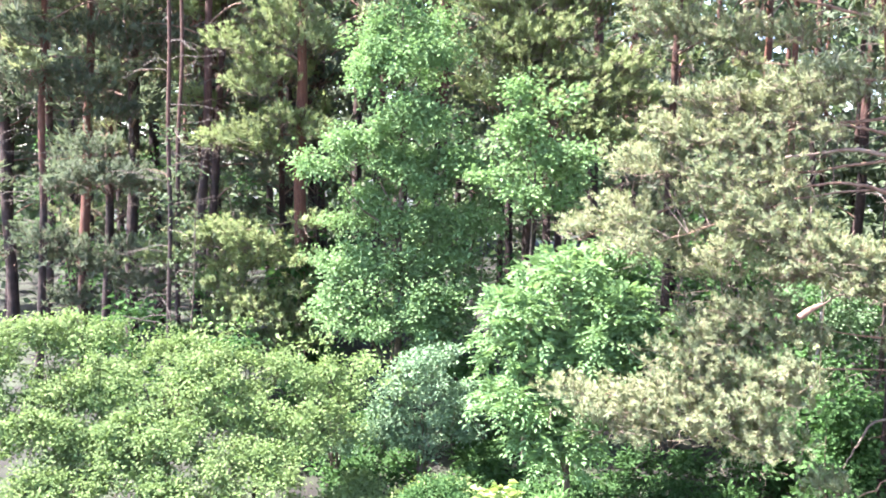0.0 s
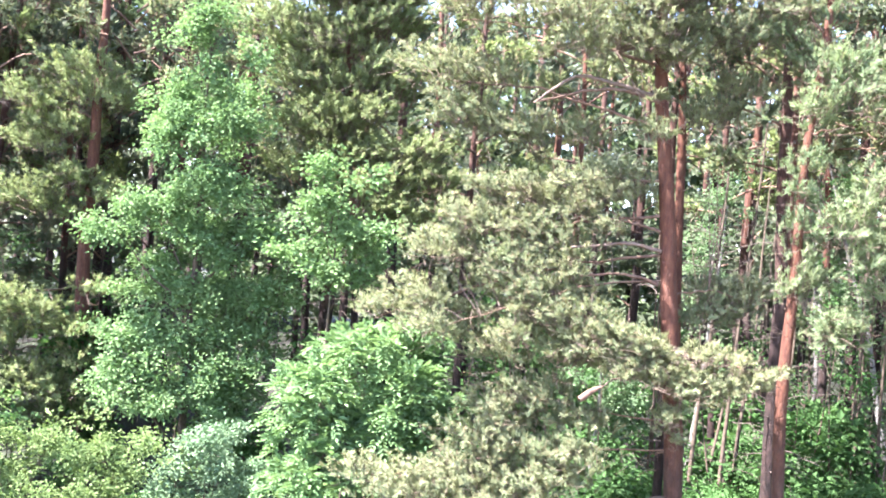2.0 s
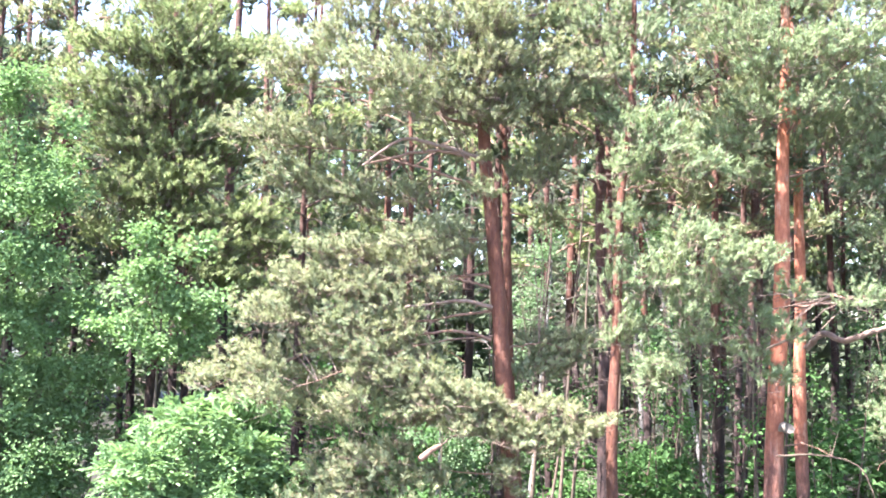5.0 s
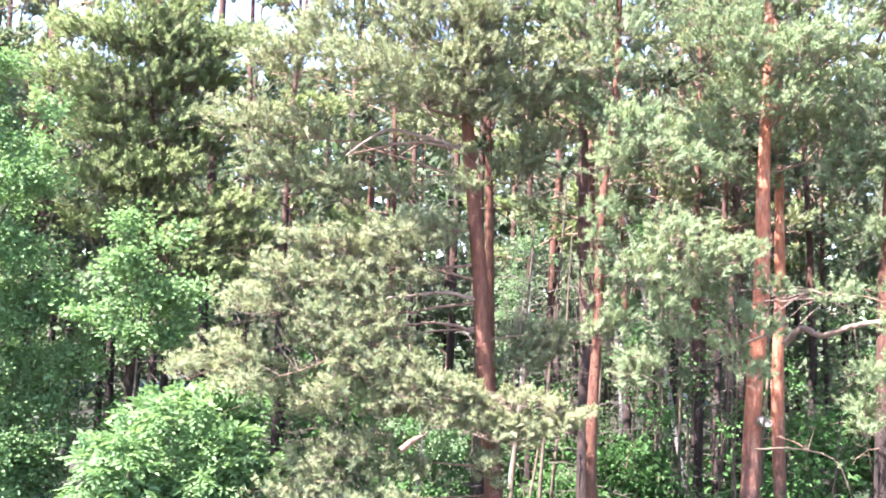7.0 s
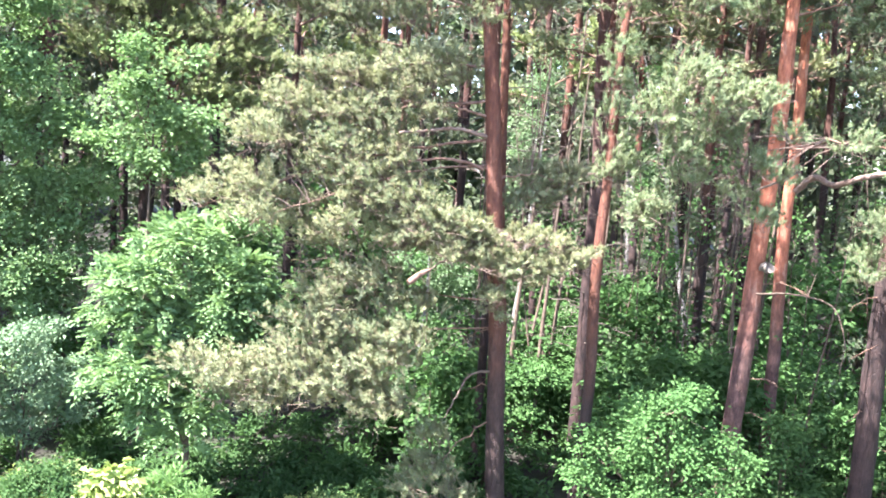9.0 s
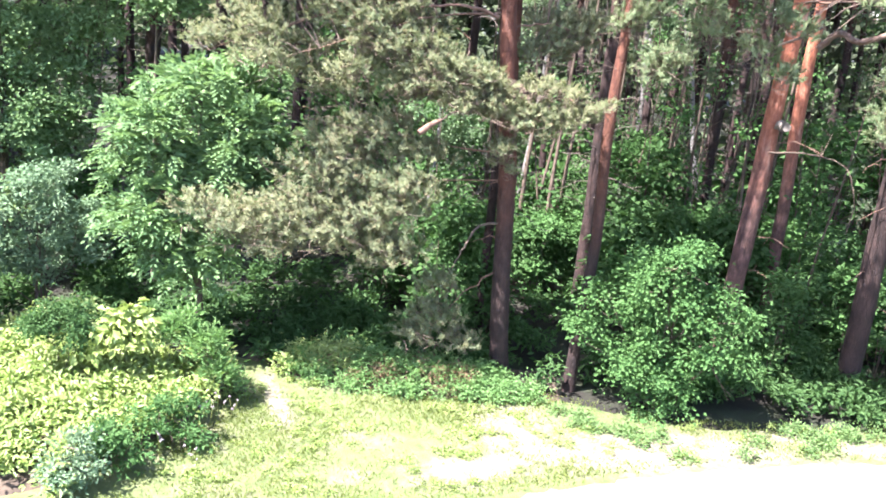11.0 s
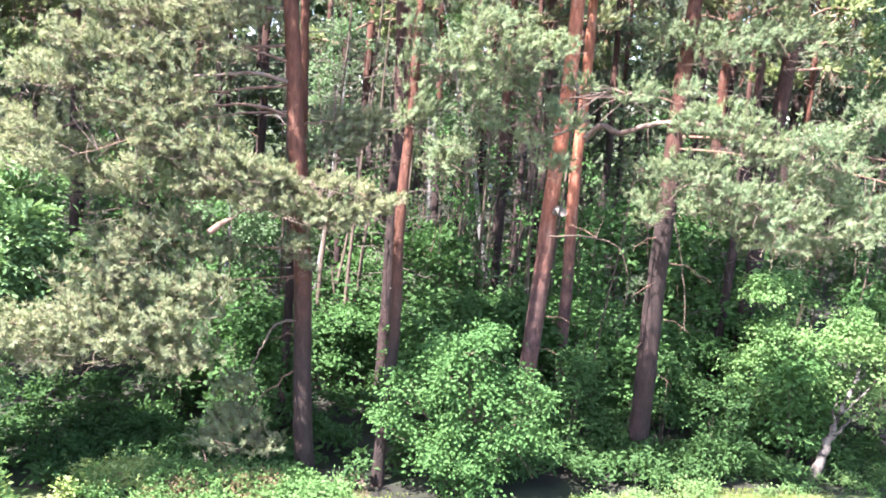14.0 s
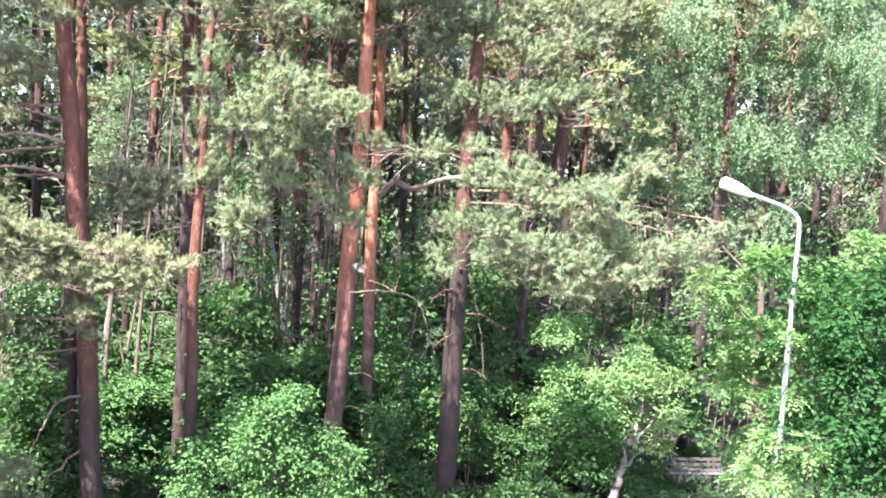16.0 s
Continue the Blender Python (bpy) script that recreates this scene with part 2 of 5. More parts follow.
def bend(points, n):
    """A smooth line of n points through a few given ones."""
    p = np.asarray(points, float)
    if len(p) == 2:
        return p[0] + np.linspace(0, 1, n)[:, None] * (p[1] - p[0])
    q = np.vstack([2 * p[0] - p[1], p, 2 * p[-1] - p[-2]])
    s = np.linspace(0, len(p) - 1 - 1e-6, n)
    i = s.astype(int)
    u = (s - i)[:, None]
    a, b, c, d = q[i], q[i + 1], q[i + 2], q[i + 3]
    return 0.5 * (2 * b + (c - a) * u + (2 * a - 5 * b + 4 * c - d) * u ** 2 + (3 * b - a - 3 * c + d) * u ** 3)


def leaves(heap, place, way, normal, length, width, fold=0.25):
    """One bent diamond a leaf: place is its stalk end."""
    n = len(place)
    way = unit(way)
    side = unit(np.cross(way, normal))
    up = np.cross(side, way)
    length, width = np.broadcast_to(length, n)[:, None], np.broadcast_to(width, n)[:, None]
    mid = place + way * length * 0.45
    pts = np.stack([place, mid + side * width / 2 + up * width * fold, place + way * length - up * length * 0.12, mid - side * width / 2 + up * width * fold], 1)
    heap.add(pts.reshape(-1, 3), np.arange(4 * n).reshape(n, 4))


def ball(n):
    return unit(rnd.normal(0, 1, (n, 3)))


def leafy(heap, lobes, size, cover=2.4, aspect=0.62, droop=0.1, clump=0.2, flat=0.9, upward=0.38):
    """Fills rounded masses of foliage (x, y, z, radius) with sprays of leaves; denser at the skin than within."""
    for x, y, z, r in lobes:
        c = np.array((x, y, z))
        total = int(cover * np.pi * r * r / (size * size * aspect * 0.5))
        knots = max(6, int(round(12 * (r / 0.9))))
        kd = ball(knots)
        kd[:, 2] = np.where(kd[:, 2] < -0.5, -kd[:, 2], kd[:, 2])
        knot = kd * (r * rnd.uniform(0.45, 0.85, knots))[:, None]
        kr = r * rnd.uniform(0.28, 0.58, knots)
        sprays = max(14, total // 60)
        own = rnd.randint(0, knots, sprays)
        u = ball(sprays)
        u[:, 2] = np.where(u[:, 2] < -0.3, -u[:, 2] * 0.7, u[:, 2])
        local = knot[own] + unit(u) * (kr[own] * rnd.uniform(0.5, 1.1, sprays) ** 0.5)[:, None] * np.array((1, 1, 0.75))
        core = c + local * np.array((1, 1, flat))
        u = unit(unit(u) + 0.5 * unit(local))
        who = rnd.randint(0, sprays, total)
        spread = clump * (0.45 + 0.75 * rnd.rand(sprays))[who]
        off = rnd.normal(0, 1, (total, 3)) * spread[:, None] * np.array((1, 1, 0.8))
        spot = core[who] + off
        out = unit(off + 0.35 * u[who] * clump)
        way = unit((out + 0.5 * rnd.normal(0, 1, (total, 3))) * np.array((1, 1, 0.65)) + np.array((0, 0, -droop)))
        nor = unit(u[who] * 0.8 + 0.24 * rnd.normal(0, 1, (total, 3)) + np.array((0, 0, upward)))
        ln = size * rnd.uniform(0.65, 1.25, total)
        leaves(heap, spot, way, nor, ln, ln * aspect)


def hanging(heap, lobes, size, cover, aspect=0.6):
    """Birch foliage: thin hanging strands of small leaves, in tiers."""
    for x, y, z, r in lobes:
        total = int(cover * np.pi * r * r / (size * size * aspect * 0.5))
        strands = max(10, total // 26)
        knots = max(4, int(5 * r))
        kd = ball(knots) * (r * rnd.uniform(0.3, 0.8, knots))[:, None]
        own = rnd.randint(0, knots, strands)
        head = np.array((x, y, z + 0.25 * r)) + kd[own] + rnd.normal(0, 0.24 * r, (strands, 3)) * np.array((1, 1, 0.6))
        long = rnd.uniform(0.35, 1.25, strands)
        sway = rnd.normal(0, 0.16, (strands, 3)) * np.array((1, 1, 0))
        who = rnd.randint(0, strands, total)
        f = rnd.rand(total)
        spot = head[who] + sway[who] * f[:, None] - np.array((0, 0, 1)) * (long[who] * f)[:, None] + rnd.normal(0, 0.045, (total, 3))
        way = unit(rnd.normal(0, 0.6, (total, 3)) + np.array((0, 0, -0.8)))
        nor = unit(rnd.normal(0, 0.5, (total, 3)) + np.array((-0.3, -0.5, 0.5)))
        ln = size * rnd.uniform(0.65, 1.25, total)
        leaves(heap, spot, way, nor, ln, ln * aspect)


def pinnate(heap, lobes, size, cover, droop=0.4):
    """Compound leaves: rosettes of drooping leaf stalks, each with paired leaflets and one at the tip."""
    at = np.array((0.3, 0.3, 0.48, 0.48, 0.66, 0.66, 0.83, 0.83, 1.0))
    hand = np.array((1, -1, 1, -1, 1, -1, 1, -1, 0.0))
    for x, y, z, r in lobes:
        n = max(2, int(cover * np.pi * r * r / (10.8 * size * size)))
        u = ball(n)
        u[:, 2] = np.where(u[:, 2] < -0.45, -u[:, 2], u[:, 2])
        knot = np.array((x, y, z)) + u * (r * rnd.uniform(0.15, 0.85, n) ** 0.5)[:, None]
        aim = unit(u + np.array((0, 0, 0.35)))
        d = unit(np.repeat(aim, 6, 0) * 0.55 + rnd.normal(0, 0.62, (6 * n, 3)) * np.array((1, 1, 0.6)))
        start = np.repeat(knot, 6, 0)
        long = size * rnd.uniform(2.3, 3.7, 6 * n)
        side = unit(np.cross(d, np.array((0, 0, 1.0))) + 0.25 * rnd.normal(0, 1, (6 * n, 3)))
        top = unit(np.cross(side, d))
        top *= np.sign(top[:, 2:3] + 1e-6)
        spot = start[:, None] + d[:, None] * (long[:, None] * at)[..., None] - np.array((0, 0, 1)) * (droop * long[:, None] * at ** 2)[..., None]
        way = d[:, None] * np.where(hand == 0, 1.0, 0.55)[:, None] + side[:, None] * hand[:, None] * 0.85 + np.array((0, 0, -0.75 * droop)) * at[:, None]
        nor = top[:, None] + 0.16 * rnd.normal(0, 1, (6 * n, 9, 3))
        ln = (size * rnd.uniform(0.75, 1.2, (6 * n, 9))).ravel()
        leaves(heap, spot.reshape(-1, 3), way.reshape(-1, 3), nor.reshape(-1, 3), ln, ln * 0.47, 0.15)


def sloped(lobes, top, share=0.07):
    """Masses of foliage that spread towards the open side, the lower the further."""
    eye, moved = np.array(EYE), []
    for x, y, z, r in lobes:
        f = 1 - share * max(0.0, top - z) / top
        moved.append((*(eye + (np.array((x, y, z)) - eye) * f), r * f))
    return moved


def needles(heap, sticks, lobes, origin, size=0.13, cover=3.0, wide=0.3, flat=0.8, lift=0.5, k=5):
    """Pine foliage: short twigs in flattened pads, each with brushes of needles along its outer part."""
    origin = np.asarray(origin, float)
    for x, y, z, r in lobes:
        c = np.array((x, y, z))
        tufts = int(cover * np.pi * r * r / (size * size * 0.55))
        twigs = max(10, tufts // 7)
        u = ball(twigs)
        u[:, 2] = np.where(u[:, 2] < -0.4, -u[:, 2], u[:, 2])
        u = unit(u)
        reach = r * rnd.uniform(0.2, 1.0, twigs) ** 0.55 * (1 + 0.2 * rnd.normal(0, 1, twigs))
        tip = c + u * reach[:, None] * np.array((1, 1, flat))
        away = unit((c - origin) * np.array((1, 1, 0.2)))
        way = unit(u * 0.9 + away * 0.55 + np.array((0, 0, lift)) + 0.35 * rnd.normal(0, 1, (twigs, 3)))
        long = rnd.uniform(0.22, 0.5, twigs) * min(1.0, r / 0.6) * (size / 0.12)
        root = tip - way * long[:, None] - np.array((0, 0, 1)) * long[:, None] * 0.12
        # twigs as thin three-sided spikes
        s = unit(np.cross(way, np.array((0.3, 0.2, 1.0))))
        b = np.cross(way, s)
        w = 0.006 * size / 0.1
        pts = np.stack([root + s * w, root - s * w * 0.5 + b * w * 0.87, root - s * w * 0.5 - b * w * 0.87, tip], 1)
        base = np.arange(twigs)[:, None] * 4
        sticks.add(pts.reshape(-1, 3), np.concatenate([base + np.array([[0, 1, 3]]), base + np.array([[1, 2, 3]]), base + np.array([[2, 0, 3]])]))
        who = np.arange(tufts) % twigs
        f = rnd.uniform(0.25, 1.0, tufts) ** 0.7
        spot = root[who] + (tip - root)[who] * f[:, None]
        axis = way[who]
        d = unit(axis[:, None, :] * 1.05 + 0.5 * rnd.normal(0, 1, (tufts, k, 3)) + np.array((0, 0, 0.2)))
        ln = size * rnd.uniform(0.75, 1.25, (tufts, k, 1))
        face = unit(u[who][:, None, :] * 0.75 + np.array((-0.15, -0.2, 0.6)) + 0.3 * rnd.normal(0, 1, (tufts, k, 3)))
        d = unit(d - 0.55 * np.sum(d * face, -1, keepdims=True) * face)
        across = unit(np.cross(d, face)) * ln * wide * 0.5
        st = spot[:, None, :] + 0.01 * rnd.normal(0, 1, (tufts, k, 3))
        tri = np.stack([st - across, st + across, st + d * ln], 2)
        heap.add(tri.reshape(-1, 3), np.arange(tufts * k * 3).reshape(-1, 3))


def dry_twigs(sticks, middle, reach, count, thick=0.007):
    """Bare crooked twigs in a loose tangle."""
    for _ in range(count):
        a = middle + ball(1)[0] * reach * 0.75 * np.array((1, 1, 0.6))
        way = ball(1)[0] * np.array((1, 1, 0.55)) * reach * rnd.uniform(0.4, 0.9)
        line = bend([a, a + way * 0.5 + rnd.normal(0, 0.05, 3), a + way], 4)
        tube(sticks, line, np.linspace(thick, thick * 0.4, 4), 3, cap=False)


# ---- kinds of trees ----
def trunk_line(height, slope, wobble=0.06, n=24, start=0.0):
    z = np.linspace(start, height, n)
    ph = rnd.uniform(0, 6.28, 4)
    dx = wobble * (np.sin(z * 0.45 + ph[0]) - np.sin(ph[0]) + 0.4 * np.sin(z * 1.3 + ph[1]) - 0.4 * np.sin(ph[1]))
    dy = wobble * (np.sin(z * 0.4 + ph[2]) - np.sin(ph[2]) + 0.4 * np.sin(z * 1.1 + ph[3]) - 0.4 * np.sin(ph[3]))
    return np.stack([slope[0] * z + dx, slope[1] * z + dy, z], 1)


def trunk_radii(z, height, r):
    return r * (1.0 - 0.78 * (z / height) ** 1.9) * (1 + 0.38 * np.exp(-z / 0.35)) + 0.01


def trunk_part(parent, height, slope, r, bark, label="", wobble=0.06, sides=14):
    line = trunk_line(height, slope, wobble, n=30)
    line[0, 2] = -0.15
    h = Heap()
    tube(h, line, trunk_radii(np.maximum(line[:, 2], 0), height, r), sides, 0.035)
    return part("trunk", h, bark, parent, label), line


def on_trunk(line, z):
    return np.array([np.interp(z, line[:, 2], line[:, i]) for i in range(3)])


def pine_bough(parent, line, base, rise, lobes, material, limb_r=0.05, size=0.13, cover=3.0, flat=0.7, wide=0.3, k=5, fill=0.0):
    """One bough: a limb from the trunk at the height rise through its pads of needles; fill: small pads that link neighbours."""
    base = np.asarray(base, float)
    pads = [(x - base[0], y - base[1], z - base[2], r * 1.34) for x, y, z, r in lobes]
    foot = on_trunk(line, rise)
    if fill:
        links = []
        for i, p in enumerate(pads[1:], 1):
            q = min(pads[:i], key=lambda o: math.dist(o[:3], p[:3]))
            if math.dist(q[:3], p[:3]) < 2.4:
                links.append((*((np.array(p[:3]) + np.array(q[:3])) / 2 + rnd.normal(0, 0.12, 3) - np.array((0, 0, 0.12))), fill * 0.5 * (p[3] + q[3])))
        pads += links
    wood, sticks, green = Heap(), Heap(), Heap()
    order = sorted(pads, key=lambda p: math.hypot(p[0] - foot[0], p[1] - foot[1]))
    far = np.array(order[-1][:3])
    mid = foot + (far - foot) * 0.5 + np.array((0, 0, 0.02 * np.linalg.norm(far - foot)))
    spine = bend([foot, mid, far - np.array((0, 0, 0.25))], 14)
    spine[1:-1] += rnd.normal(0, 0.03, (12, 3))
    tube(wood, spine, np.linspace(limb_r * 0.6, limb_r * 0.16, 14), 7, 0.06)
    for p in order[:-1]:
        c = np.array(p[:3])
        near = spine[max(3, min(12, np.argmin(np.linalg.norm(spine - c, axis=1))) - 1)]
        sub = bend([near, near + (c - near) * 0.55 + np.array((0, 0, 0.04)), c + np.array((0, 0, -0.15))], 8)
        sub[1:-1] += rnd.normal(0, 0.025, (6, 3))
        tube(sticks, sub, np.linspace(limb_r * 0.3, limb_r * 0.1, 8), 5, 0.05)
    needles(green, sticks, pads, foot, size, cover, wide, flat, k=k)
    for p in pads:
        dry_twigs(sticks, np.array(p[:3]) - np.array((0, 0.15 * p[3], 0.25 * p[3])), p[3], int(5 + 9 * p[3]))
    limb = part("bough", wood, LIMB, parent)
    tagged(part("twigwork", sticks, TWIG_PALE, limb), kind="stuff")
    tagged(part("needles", green, material, limb), kind="stuff")
    return limb


def limb_part(parent, base, points, r0, r1, material, name="bough", label="", knobs=0.05):
    """A bare limb along a few points given in the world."""
    h = Heap()
    ln = bend([np.array(p) - np.array(base) for p in points], 5 * len(points))
    ln[1:-1] += rnd.normal(0, 0.008, (len(ln) - 2, 3))
    tube(h, ln, np.linspace(r0, r1, len(ln)), 8, knobs)
    return part(name, h, material, parent, label)


def snag(parent, line, z, way, length, r=0.02, curl=0.25, material=None):
    """A bare dead branch."""
    h = Heap()
    foot = on_trunk(line, z)
    way = np.array(way, float) / np.linalg.norm(way)
    tip = foot + way * length
    ln = bend([foot, foot + way * length * 0.5 + np.array((0, 0, curl * length * 0.5)), tip], 9)
    ln[1:] += rnd.normal(0, 0.02 * length, (8, 3))
    tube(h, ln, np.linspace(r, r * 0.3, 9), 6, 0.08)
    for i in (4, 6):
        tube(h, bend([ln[i], ln[i] + rnd.normal(0, 0.16 * length, 3)], 4), np.linspace(r * 0.45, r * 0.15, 4), 4)
    return part("dead_branch", h, material or LIMB, parent)


def leaf_tree(name, base, lobes, leaf, bark, r, label, category="tree", size=0.07, cover=2.2, aspect=0.62, droop=0.1, clump=0.2, stems=1, slope=(0, 0), back=0.45, group="", flat=0.9, limb_share=0.5, style="leafy"):
    """A broadleaf tree or shrub: stem or stems, limbs out to each mass of foliage, and the crown of leaves."""
    base = np.asarray(base, float)
    root = thing(name, base, label, category, group)
    local = [(x - base[0], y - base[1], z - base[2], q) for x, y, z, q in lobes]
    shift = [(x + rnd.normal(0, 0.12), y + rnd.normal(0, 0.25) * q, z, q) for x, y, z, q in local]
    top = max(p[2] for p in shift)
    mean = np.mean([p[:2] for p in shift], axis=0)
    lines = []
    for s in range(stems):
        wood = Heap()
        a = 6.28 * s / stems + 0.4
        foot = np.array((0.12 * math.cos(a), 0.12 * math.sin(a), -0.1)) * (stems > 1)
        lean = mean * 0.85 + np.array((math.cos(a), math.sin(a))) * 0.35 * (stems > 1)
        line = bend([foot + (0, 0, -0.1), (lean[0] * 0.35 + slope[0], lean[1] * 0.35 + slope[1], top * 0.45), (lean[0], lean[1], top * 0.96)], 18)
        line[1:-1, :2] += rnd.normal(0, 0.02, (16, 2))
        tube(wood, line, np.linspace(r, r * 0.16, 18) * (1 if stems == 1 else 0.75), 9, 0.05)
        lines.append(line)
        part("trunk" if stems == 1 else "stem", wood, bark, root)
    green, twigs = Heap(), Heap()
    for x, y, z, q in shift:
        ln = lines[rnd.randint(len(lines))]
        c = np.array((x, y, z))
        i = int(np.argmin(np.abs(ln[:, 2] - max(0.12, z - 0.75 * np.hypot(x - ln[-1, 0], y - ln[-1, 1]) - 0.4 * q))))
        i = min(i, 15)
        path = bend([ln[i], (ln[i] + c) / 2 + np.array((0, 0, 0.1)), c + np.array((0, 0, q * 0.5))], 8)
        path[1:] += rnd.normal(0, 0.03, (7, 3))
        limb = Heap()
        tube(limb, path, np.linspace(r * limb_share * (1 - i / 24), 0.006, 8), 5, 0.05)
        for _ in range(5):
            j = rnd.randint(3, 8)
            tip = c + ball(1)[0] * q * 0.85
            tube(twigs, bend([path[j], (path[j] + tip) / 2 + rnd.normal(0, 0.05, 3), tip], 5), np.linspace(0.012, 0.004, 5), 4)
        part("limb", limb, bark, root)
    tagged(part("twigwork", twigs, bark, root), kind="stuff")
    if style == "weeping":
        hanging(green, shift, size, cover, aspect)
    elif style == "pinnate":
        pinnate(green, shift, size, cover, droop)
    else:
        leafy(green, shift, size, cover, aspect, droop, clump, flat)
    if back:
        hind = [(2 * mean[0] - x, y + 1.6 * q + 0.4, z, q) for x, y, z, q in shift[::2]]
        leafy(green, hind, size * 1.3, cover * back, aspect, droop, clump, flat)
    part("crown", green, leaf, root)
    return root

# ---- ground, lawn, road ----
def lumps(x, y):
    return 0.05 * np.sin(x * 0.7 + 0.3 * y) + 0.04 * np.sin(y * 0.9 - 0.5 * x + 1.0) - 0.09


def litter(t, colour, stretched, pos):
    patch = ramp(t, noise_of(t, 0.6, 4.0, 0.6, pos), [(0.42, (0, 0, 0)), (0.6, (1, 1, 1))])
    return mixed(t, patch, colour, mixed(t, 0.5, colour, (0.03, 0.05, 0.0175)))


def bare_spot(t, pos, middle, reach, turn, ragged=1.7):
    """A worn oval with a frayed rim: 1 inside, 0 outside."""
    mp = t.nodes.new("ShaderNodeMapping")
    mp.vector_type = "TEXTURE"
    mp.inputs["Location"].default_value, mp.inputs["Rotation"].default_value, mp.inputs["Scale"].default_value = (*middle, 0), (0, 0, radians(turn)), (2 * reach[0], 2 * reach[1], 16)
    t.links.new(pos, mp.inputs[0])
    far = t.nodes.new("ShaderNodeVectorMath")
    far.operation = "LENGTH"
    t.links.new(mp.outputs[0], far.inputs[0])
    rim = noise_of(t, 1.9, 7.0, 0.75, pos)
    fray = t.nodes.new("ShaderNodeMath")
    fray.operation, fray.inputs[1].default_value = "MULTIPLY_ADD", ragged
    t.links.new(rim, fray.inputs[0])
    t.links.new(far.outputs["Value"], fray.inputs[2])
    level = t.nodes.new("ShaderNodeMath")
    level.operation, level.inputs[1].default_value = "SUBTRACT", 0.5 * ragged - 0.1
    t.links.new(fray.outputs[0], level.inputs[0])
    return ramp(t, level.outputs[0], [(0.0, (0.95, 0.95, 0.95)), (0.35, (0.9, 0.9, 0.9)), (0.85, (0, 0, 0))])


BARE = [((1.6, 16.0), (0.7, 1.2), 0), ((4.4, 15.7), (3.0, 0.75), 12), ((-3.2, 16.2), (0.22, 1.3), 24), ((0.9, 14.4), (1.2, 0.5), 25), ((8.3, 16.8), (1.4, 0.4), 0)]


def worn(t, colour, stretched, pos):
    fine = ramp(t, noise_of(t, 9.0, 5.0, 0.72, pos), [(0.35, (0.10, 0.085, 0.058)), (0.5, (0.155, 0.138, 0.10)), (0.68, (0.20, 0.18, 0.142))])
    dry = ramp(t, noise_of(t, 0.9, 5.0, 0.66, pos), [(0.52, (0, 0, 0)), (0.7, (0.6, 0.6, 0.6))])
    for spot in BARE:
        dry = mixed(t, 1.0, dry, bare_spot(t, pos, *spot), "LIGHTEN")
    return mixed(t, dry, colour, fine)


# Litter colour is pulled near black to carry the shade under the trees.
FLOOR = plain_material("shade_dark_litter", [(0.3, (0.00377, 0.00294, 0.00154)), (0.5, (0.00677, 0.00555, 0.00265)), (0.7, (0.0108, 0.00855, 0.00419))], 6.0, 0.95, 0.6, 30.0, extra=litter)
TURF = plain_material("dry_lawn", [(0.3, (0.0477, 0.0733, 0.0194)), (0.5, (0.0788, 0.105, 0.0324)), (0.7, (0.114, 0.138, 0.0518))], 5.0, 0.95, 0.7, 45.0, extra=worn)
TARMAC = plain_material("pale_dusty_road", [(0.3, (0.124, 0.119, 0.11)), (0.5, (0.149, 0.144, 0.134)), (0.7, (0.171, 0.166, 0.155))], 3.0, 0.85, 0.3, 120.0)
KERB = plain_material("pale_weathered_stone", [(0.3, (0.15, 0.145, 0.135)), (0.7, (0.24, 0.235, 0.22))], 9.0, 0.9, 0.4)
SOIL = plain_material("garden_soil", [(0.3, (0.035, 0.025, 0.0175)), (0.6, (0.075, 0.055, 0.0375))], 7.0, 0.95, 0.7, 40.0)


def sheet(name, xs, ys, height, material, label, category):
    gx, gy = np.meshgrid(xs, ys, indexing="ij")
    v = np.stack([gx, gy, height(gx, gy)], -1).reshape(-1, 3)
    i, j = np.meshgrid(np.arange(len(xs) - 1), np.arange(len(ys) - 1), indexing="ij")
    k = len(ys)
    q = np.stack([i * k + j, (i + 1) * k + j, (i + 1) * k + j + 1, i * k + j + 1], -1).reshape(-1, 4)
    return tagged(new(name, Heap().add(v, q, True).mesh(name, material)), label, category, "", "structure")


far = np.array([70, 110, 200, 500, 1500.0])
xs = np.concatenate([-far[::-1], np.arange(-46, 46.1, 0.8), far])
ys = np.concatenate([-far[::-1], np.arange(-20, 58.1, 0.8), far])
sheet("ground", xs, ys, lambda x, y: np.where((abs(x) < 60) & (y < 60), lumps(x, y), -0.1), FLOOR, "forest floor of needle litter and low weeds, darkened for tree shade", "ground")


def outline_sheet(name, far_edge, near_edge, z, thick, material, label, category, n=60, m=26):
    """A patch of ground between two edge lines, a little proud of what lies below, with turned-down rims."""
    a, b = bend([(*p, 0) for p in far_edge], n), bend([(*p, 0) for p in near_edge], n)
    a[:, :2] += rnd.normal(0, 0.05, (n, 2))
    u = np.linspace(0, 1, m)[None, :, None]
    p = a[:, None] * (1 - u) + b[:, None] * u
    p[..., 2] = z + 0.25 * (lumps(p[..., 0], p[..., 1]) + 0.09)
    edge = np.zeros((n, m), bool)
    edge[0], edge[-1], edge[:, 0], edge[:, -1] = True, True, True, True
    p[..., 2] -= edge * thick
    i, j = np.meshgrid(np.arange(n - 1), np.arange(m - 1), indexing="ij")
    q = np.stack([i * m + j, i * m + j + 1, (i + 1) * m + j + 1, (i + 1) * m + j], -1).reshape(-1, 4)
    return tagged(new(name, Heap().add(p, q, True).mesh(name, material)), label, category, "", "structure")


